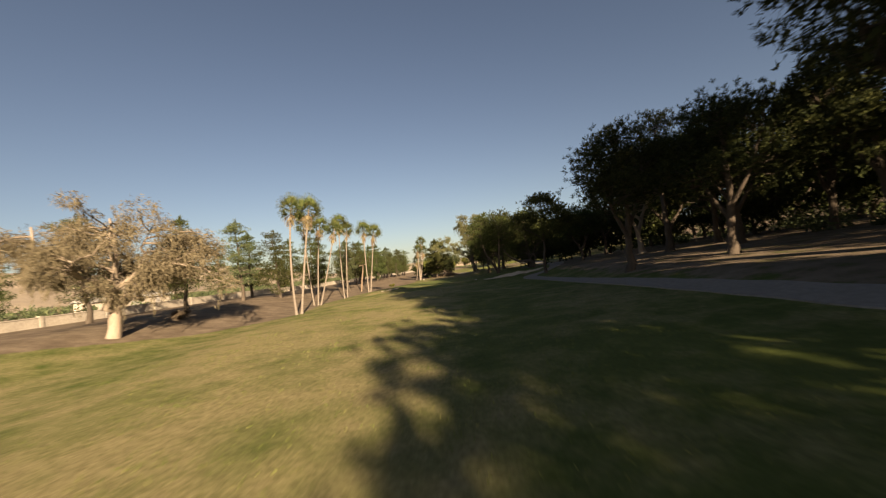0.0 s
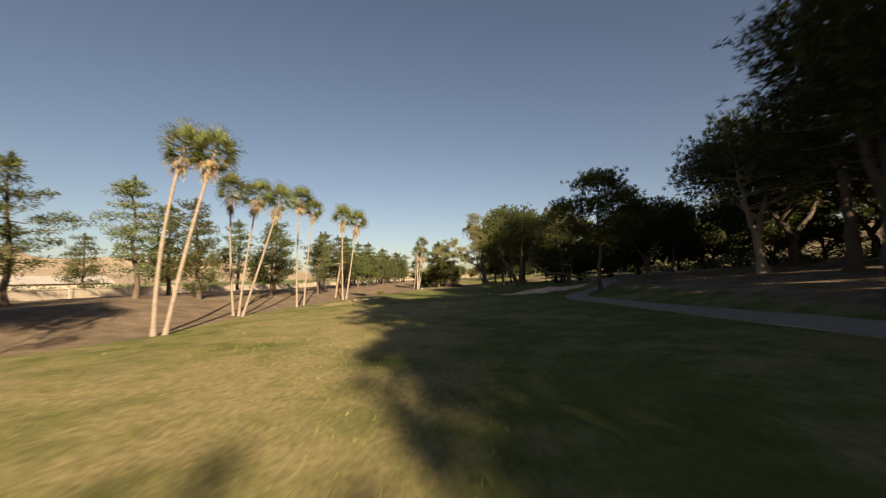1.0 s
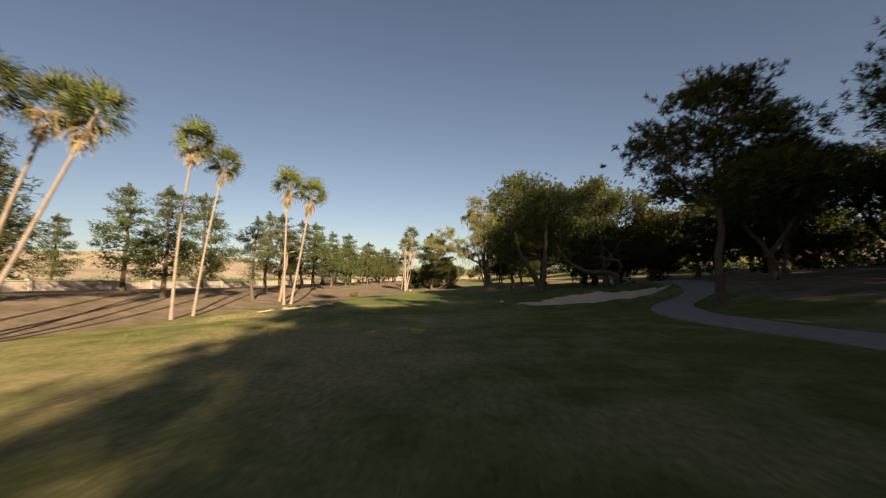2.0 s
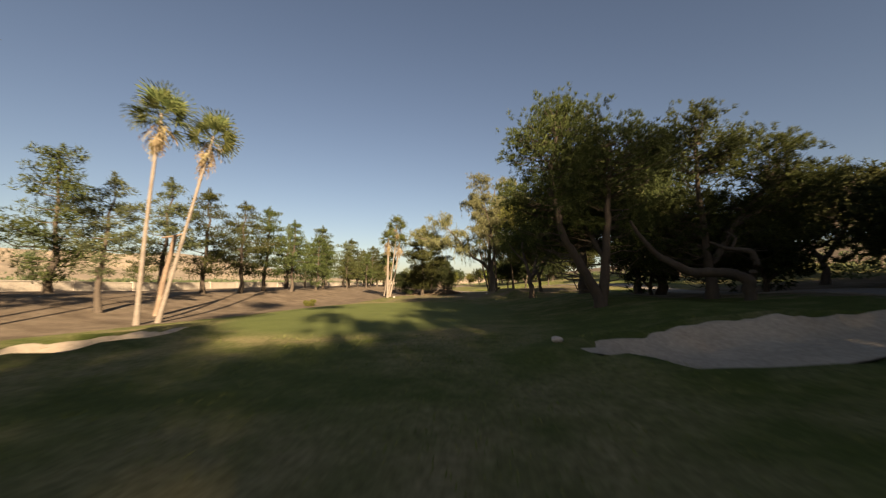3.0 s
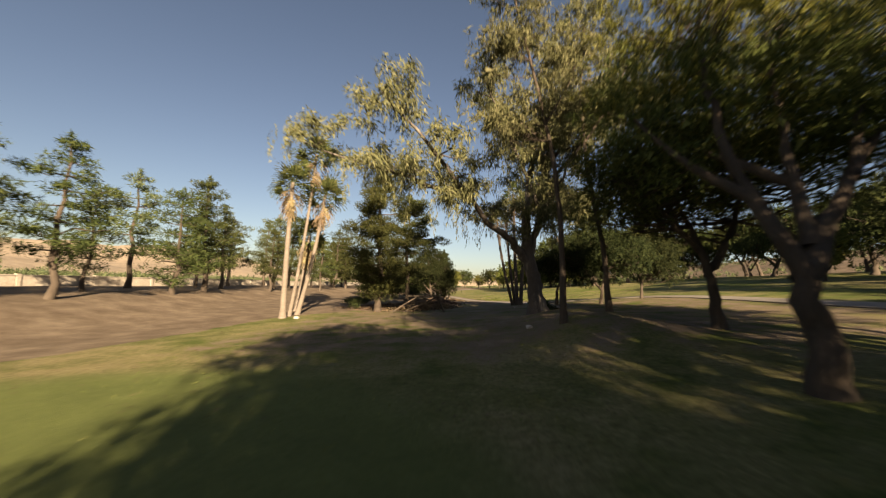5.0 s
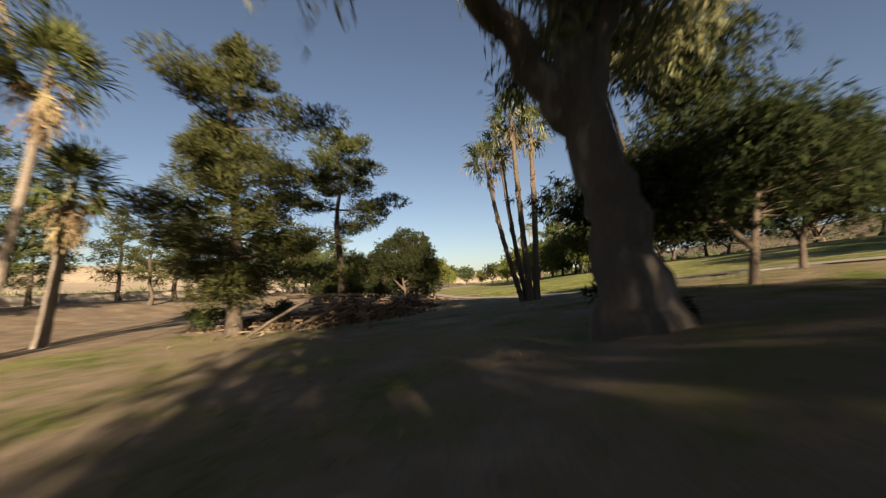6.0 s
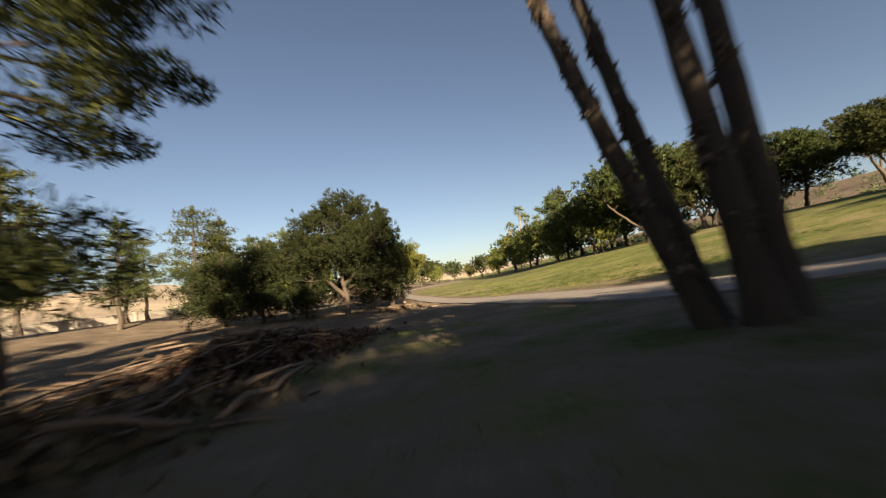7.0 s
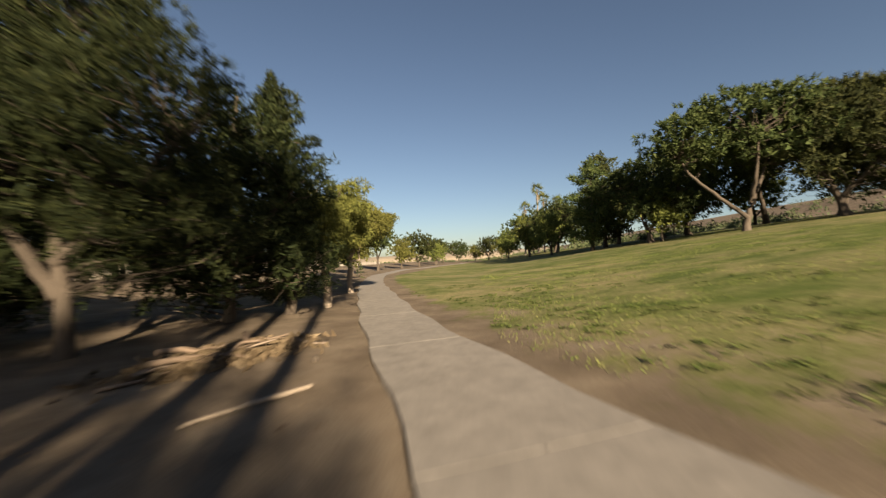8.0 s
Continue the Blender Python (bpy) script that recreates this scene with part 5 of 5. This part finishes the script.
build_wall()


def build_hill(label, x0, x1, y0, y1, gap, top, seed):
    """A dry ridge with gullies, as one sheet that sinks into the plain at its rims."""
    xs, ys = np.arange(x0, x1 + 1.0, gap), np.arange(y0, y1 + 1.0, gap)
    X, Y = np.meshgrid(xs, ys, indexing="ij")
    u, w = (X - x0) / (x1 - x0), (Y - y0) / (y1 - y0)
    u, w = np.clip(u, 0, 1), np.clip(w, 0, 1)
    shape = (np.sin(np.pi * u) ** 0.9) * (np.sin(np.pi * w) ** 0.35)
    rough = np.zeros_like(X)
    for k, (s, a) in enumerate(((0.006, 0.42), (0.017, 0.2), (0.045, 0.10), (0.1, 0.05))):
        rough += a * np.array([noise.noise(Vector((x * s + seed, y * s * 0.8, k * 7.3))) for x, y in zip(X.ravel(), Y.ravel())]).reshape(X.shape)
    Z = top * shape * (0.75 + rough) - 3
    v = np.stack([X, Y, Z], -1).reshape(-1, 3)
    n = len(ys)
    i, j = np.meshgrid(np.arange(len(xs) - 1), np.arange(n - 1), indexing="ij")
    f = np.stack([i * n + j, (i + 1) * n + j, (i + 1) * n + j + 1, i * n + j + 1], -1).reshape(-1, 4)
    tagged(new("hill", make_mesh("hill", v, [f], M_HILL, True)), label, "hill", kind="structure")


build_hill("dry brown hillside cut by gullies", -620, -150, -250, 750, 8, 42, 3.0)
build_hill("low dry ridge beyond the trees", -500, 700, 620, 1250, 16, 24, 9.0)
build_hill("dry grassy rise behind the trees", 95, 420, -200, 560, 9, 34, 5.0)


def build_scrub():
    """Low bushes at the foot of the hills: too many to count."""
    rng = rg(200)
    rows = []
    for x0, x1, y0, y1, n in ((-150, -37, 10, 330, 1000), (52, 110, -20, 240, 260), (-30, 60, 330, 420, 200), (30, 52, 0, 100, 170), (24, 60, 178, 240, 150)):
        for x, y in zip(rng.uniform(x0, x1, n), rng.uniform(y0, y1, n)):
            s = rng.uniform(0.5, 1.7)
            rows.append((x, y, on_ground(x, y, s * 0.45), s * 1.2, s * 0.75))
    v, f = clump_leaves(rng, rows, 56, 0.5, 0.2, 0, 0.4)
    ob = part("scrub", make_mesh("scrub", v, [f], M_PINE_GREY))
    tagged(ob, "grey-green scrub bushes on the dry slope", "scrub", kind="stuff")


build_scrub()


# ---- dead wood, brush and small things ----
def dead_wood(name, lines, x, y, label, category, mat=M_STICK, sides=8, turn=0.0, group=""):
    """Bare limbs given as lines of x, y, z, radius; each limb is a part of its own."""
    rng = rg(int(abs(x * 31 + y * 7)))
    top = thing(name, pose(x, y, on_ground(x, y), 0, 0, turn), label, category, group)
    for k, line in enumerate(lines):
        p = np.array(line, float)
        t = np.linspace(0, len(p) - 1, 5 * len(p))
        q = np.stack([np.interp(t, np.arange(len(p)), p[:, c]) for c in range(4)], 1)
        q[1:-1] = (q[:-2] + 2 * q[1:-1] + q[2:]) / 4
        q[1:-1, :3] += rng.normal(0, 0.12, (len(q) - 2, 3)) * q[1:-1, 3:]
        tubes = Tubes()
        tubes.add(q[:, :3], q[:, 3], sides, rng, 0.12)
        part("trunk" if k == 0 else "limb", tubes.mesh("limb", mat), top)
    return top


dead_wood("leaning_trunk", [[(0, 0, -0.2, 0.26), (-0.1, 0, 0.9, 0.24), (-0.9, 0.1, 1.15, 0.22), (-2.4, 0.3, 1.2, 0.2), (-3.6, 0.4, 1.9, 0.13), (-4.4, 0.5, 2.9, 0.09), (-4.7, 0.5, 3.5, 0.05)], [(0, 0, 0.9, 0.16), (0.35, 0, 1.6, 0.14), (0.1, 0, 2.1, 0.12), (-0.8, 0.1, 2.2, 0.09), (-1.5, 0.2, 2.5, 0.05)], [(-0.6, 0.1, 2.2, 0.07), (-0.4, 0.1, 2.7, 0.05), (-0.8, 0.2, 3.0, 0.03)]], 13.6, 63.2, "dark bare trunk bending low to the ground", "dead tree", M_BARK)
dead_wood("snag", [[(0, 0, -0.2, 0.16), (0.3, 0.1, 2.2, 0.14), (0.7, 0.2, 4.6, 0.11)], [(-0.1, 0.2, 4.5, 0.05), (0.7, 0.2, 4.6, 0.06), (1.3, 0.2, 4.75, 0.04)]], -16.2, 66.8, "leaning bare snag with a crosspiece", "dead tree", M_STICK)
dead_wood("broken_limb", [[(0, 0, -0.1, 0.06), (-0.3, 0.2, 0.5, 0.055), (-0.55, 0.35, 0.98, 0.05)], [(-0.4, 0.3, 1.0, 0.055), (-1.5, 0.2, 1.02, 0.06), (-2.7, 0.1, 1.0, 0.05)], [(-0.7, 0.3, 0.95, 0.045), (-1.7, 0.5, 0.45, 0.05), (-2.8, 0.7, -0.05, 0.06)], [(-1.9, 0.2, 1.0, 0.04), (-2.8, -0.4, 0.4, 0.05), (-3.4, -0.8, -0.05, 0.05)]], -0.35, 101.7, "dark broken limbs propped over the ground", "fallen limb", M_BARK)
dead_wood("fallen_stick", [[(0, 0, 0.03, 0.018), (0.35, 0.45, 0.05, 0.024), (0.72, 1.0, 0.04, 0.026)], ], 0.08, 123.62, "pale dry stick lying on bare dirt", "stick", M_PALE)
dead_wood("fallen_branch", [[(0, 0, 0.03, 0.035), (0.1, 0.5, 0.08, 0.03), (-0.05, 1.0, 0.1, 0.022)], [(0.08, 0.45, 0.08, 0.02), (0.3, 0.7, 0.12, 0.012)]], 4.3, 101.6, "pale forked branch on shaded dirt", "stick", M_PALE)


def brush_pile(x, y, length, width, high, turn, count, seed, label):
    """A heap of cut branches: the larger ones as parts, the twigs and litter joined."""
    rng = rg(seed)
    top = thing("brush_pile", pose(x, y, on_ground(x, y), 0, 0, turn), label, "brush pile")
    fine = Tubes()
    for k in range(count):
        u, w = rng.normal(0, 0.33, 2)
        c = np.array([u * length, w * width, max(0.04, high * rng.uniform(0.1, 1.0) * math.exp(-2.2 * (u * u + w * w)))])
        a, tip = rng.normal(0.2, 0.7), rng.normal(0, 0.16)
        ln = rng.uniform(0.5, 1.7)
        d = np.array([math.cos(a), math.sin(a), tip]) * ln / 2
        s, e = c - d, c + d
        s[2], e[2] = max(0.02, s[2]), max(0.02, e[2])
        r = rng.uniform(0.016, 0.06)
        if k < 0.4 * count:
            one = Tubes()
            one.add(bend(rng, s, e, 5, 0.04), np.linspace(r, r * 0.5, 5), 6, rng, 0.12)
            part("branch", one.mesh("branch", M_STICK if k % 3 else M_POST), top)
        else:
            fine.add(bend(rng, s, e, 4, 0.05), np.linspace(r * 0.5, r * 0.2, 4), 4)
    tagged(part("kindling", fine.mesh("kindling", M_STICK), top, "thin dry kindling wood"), kind="stuff")
    n = 2600
    u, w = rng.normal(0, 0.36, (2, n))
    z = high * 0.75 * np.exp(-2.2 * (u * u + w * w)) * rng.uniform(0.2, 1, n) + 0.02
    v, f = leaves(rng, np.stack([u * length, w * width, z], 1), np.tile([0, 0, 0.1], (n, 1)), 0.22, 0.09, 0, 0.9)
    tagged(part("dry_foliage", make_mesh("dry_foliage", v, [f], M_LITTER), top, "crisp tan dry leaves"), kind="stuff")


brush_pile(-2.6, 107.2, 5.5, 2.6, 0.9, 62, 200, 301, "long heap of cut dry branches on dirt")
brush_pile(-1.9, 112.6, 4.6, 2.2, 0.8, 70, 170, 302, "heap of tangled dry branches and leaves")
brush_pile(-1.3, 126.3, 1.6, 0.9, 0.12, 60, 50, 304, "small scatter of dry twigs on dirt")
brush_pile(-5.0, 105.6, 3.6, 2.2, 0.5, 10, 110, 303, "low heap of brown brush below pines")


def build_litter():
    """Dry leaves and bark scattered over the shaded dirt: too many to count."""
    rng = rg(310)
    n = 9000
    x, y = rng.uniform(-9, 15, n), rng.uniform(81, 124, n)
    keep = (noise_field(x, y, 0.5) + rng.uniform(-0.25, 0.25, n) > 0.0) & ~((np.abs(x - np.interp(y, (109, 114, 118, 124), (15, 11, 5.5, 2.8))) < 1.6) & (y > 108))
    x, y = x[keep], y[keep]
    v, f = leaves(rng, np.stack([x, y, height(x, y) + 0.02], 1), np.tile([0, 0, 0.0], (len(x), 1)), 0.085, 0.05, 0, 0.5)
    c = v.reshape(-1, 3, 3)
    c[:, :, 2] = c[:, :1, 2] * 0.85 + c[:, :, 2] * 0.15
    tagged(part("leaf_litter", make_mesh("leaf_litter", v, [f], M_LITTER)), "dry leaves and bark strewn on dirt", "litter", kind="stuff")


def noise_field(x, y, s):
    return np.sin(x * s + 1.7 * np.sin(y * s * 0.7)) * np.sin(y * s * 1.1 + 1.3 * np.sin(x * s * 0.9)) + 0.4 * np.sin(x * s * 3.1 + y * s * 2.3)


build_litter()


def build_grass():
    """Blades of grass in tufts along the flown strip: too many to count."""
    rng = rg(320)
    vs, fs, total = [], [], 0
    for x0, x1, y0, y1, n, ln in ((-11, 9, 3, 58, 26000, 0.075), (3.0, 20, 114, 150, 42000, 0.06), (-7, 13, 80, 112, 7000, 0.06)):
        x, y = rng.uniform(x0, x1, n), rng.uniform(y0, y1, n)
        line = np.interp(y, (60, 112, 115.8, 117.8, 120.6, 123.6, 127.4, 133.8, 141, 147), (-50, 11, 7.6, 5.6, 4.1, 2.9, 1.35, -0.8, -3, -4.6))
        keep = noise_field(x, y, 0.8) + rng.uniform(-0.4, 0.4, n) > -0.1
        keep &= (x > line + 1.35) | (y < 108)
        for k in (0, 1):
            keep &= bunker_depth(x, y, k) > 1.08
        x, y = x[keep], y[keep]
        p = np.stack([x, y, height(x, y) + ln * 0.35], 1)
        v, f = leaves(rng, p, np.tile([0, 0, 1.2], (len(x), 1)), ln, ln * 0.28, 0, 0.45)
        vs.append(v), fs.append(f + total)
        total += len(v)
    tagged(part("grass", make_mesh("grass", np.concatenate(vs), [np.concatenate(fs)], M_BLADE)), "short green and straw-coloured grass tufts", "grass", kind="stuff")


build_grass()


def build_weeds():
    """Rosettes of broad dark weeds in the rough beside the path: too many to count."""
    rng = rg(325)
    n = 700
    y = rng.uniform(117, 140, n)
    x = np.interp(y, (117.8, 120.6, 123.6, 127.4, 133.8, 141), (5.65, 4.2, 3.05, 1.35, -0.8, -3)) + 1.6 + rng.gamma(2.0, 1.9, n)
    keep = noise_field(x + 3, y, 0.55) > -0.05
    x, y = np.repeat(x[keep], 16), np.repeat(y[keep], 16)
    a = rng.uniform(0, 6.28, len(x))
    d = rng.uniform(0.02, 0.17, len(x))
    x, y = x + np.cos(a) * d, y + np.sin(a) * d
    out = np.stack([np.cos(a), np.sin(a), np.full(len(a), 0.55)], 1)
    v, f = leaves(rng, np.stack([x, y, height(x, y) + 0.035], 1), out, 0.06, 0.032, 0, 0.3)
    tagged(part("weeds", make_mesh("weeds", v, [f], M_WEED)), "dark green broad-leaved weeds in the rough", "weeds", kind="stuff")


build_weeds()


def stone(x, y, size, label, seed, mat=M_STONE, name="stone", flat=0.6):
    rng = rg(seed)
    bm = bmesh.new()
    bmesh.ops.create_icosphere(bm, subdivisions=2, radius=size)
    for vert in bm.verts:
        vert.co *= 1 + rng.uniform(-0.16, 0.16)
        vert.co.z *= flat
    me = bpy.data.meshes.new(name)
    bm.to_mesh(me)
    bm.free()
    me.materials.append(mat)
    tagged(part(name, me, at=pose(x, y, on_ground(x, y, size * flat * 0.5), 0, 0, seed * 40 % 360)), label, name.replace("_", " "))


stone(3.7, 55.6, 0.14, "pale stone at the bunker's lip", 1)
stone(-8.2, 96.3, 0.16, "white stone at a palm's foot", 2)
stone(0.3, 125.9, 0.05, "dark pine cone on bare dirt", 3, M_BARK, "pine_cone", 1.2)
stone(3.6, 89.0, 0.13, "pale stone on shaded dirt", 4)


def low_bush(x, y, size, label, seed, mat=M_BROAD):
    rng = rg(seed)
    rows = [(*(rng.normal(0, 0.4, 2) * size), size * rng.uniform(0.2, 0.75), size * rng.uniform(0.3, 0.5), size * 0.3) for _ in range(16)]
    v, f = clump_leaves(rng, rows, 90, 0.16, 0.05, 0, 0.3)
    tw = Tubes()
    for r in rows:
        tw.add(bend(rng, (0, 0, -0.05), r[:3], 4, 0.03), np.linspace(0.02, 0.008, 4), 4)
    top = thing("bush", pose(x, y, on_ground(x, y)), label, "bush")
    part("stem_tangle", tw.mesh("stem_tangle", M_BARK), top)
    part("foliage", make_mesh("foliage", v, [f], mat), top)


low_bush(5.5, 96.6, 0.7, "low green bush at a gum's foot", 331)
low_bush(-7.6, 104.0, 0.9, "low dark bush under a pine", 332)
low_bush(-9.0, 112.5, 1.0, "low dark bush in the dirt", 333)
low_bush(-13.5, 82.0, 0.7, "low spiky bush on bare dirt", 334, M_LIT)
low_bush(-20.5, 29.0, 0.8, "low dry bush on bare dirt", 335, M_BROWN)


def house(x, y, w, d, h, turn, label):
    top = thing("house", pose(x, y, on_ground(x, y) - 0.3, 0, 0, turn), label, "house")
    bm = bmesh.new()
    bmesh.ops.create_cube(bm, size=1.0, matrix=Matrix.Translation((0, 0, h / 2)) @ Matrix.Diagonal((w, d, h, 1)))
    me = bpy.data.meshes.new("wall")
    bm.to_mesh(me)
    bm.free()
    me.materials.append(M_WALL)
    part("wall", me, top)
    o, r = 0.4, 0.28 * d
    v = [(-w / 2 - o, -d / 2 - o, h), (w / 2 + o, -d / 2 - o, h), (w / 2 + o, d / 2 + o, h), (-w / 2 - o, d / 2 + o, h), (-w / 2 - o, 0, h + r), (w / 2 + o, 0, h + r)]
    part("roof", make_mesh("roof", [(a, b, c + 0.004) for a, b, c in v] + [(a, b, c + 0.18) for a, b, c in v], [[(6, 7, 11, 10), (8, 9, 10, 11), (0, 1, 7, 6), (2, 3, 9, 8)], [(6, 10, 9), (7, 8, 11)]], M_ROOF), top)
    for k in range(3):
        bm = bmesh.new()
        bmesh.ops.create_cube(bm, size=1.0, matrix=Matrix.Diagonal((0.9, 0.08, 1.0, 1)))
        me = bpy.data.meshes.new("window")
        bm.to_mesh(me)
        bm.free()
        me.materials.append(M_ROOF)
        part("window", me, top, at=pose((k - 1) * w * 0.3, -d / 2 - 0.03, h * 0.55))


house(-66, 74, 16, 4, 1.9, 80, "long low white shed by the wall")
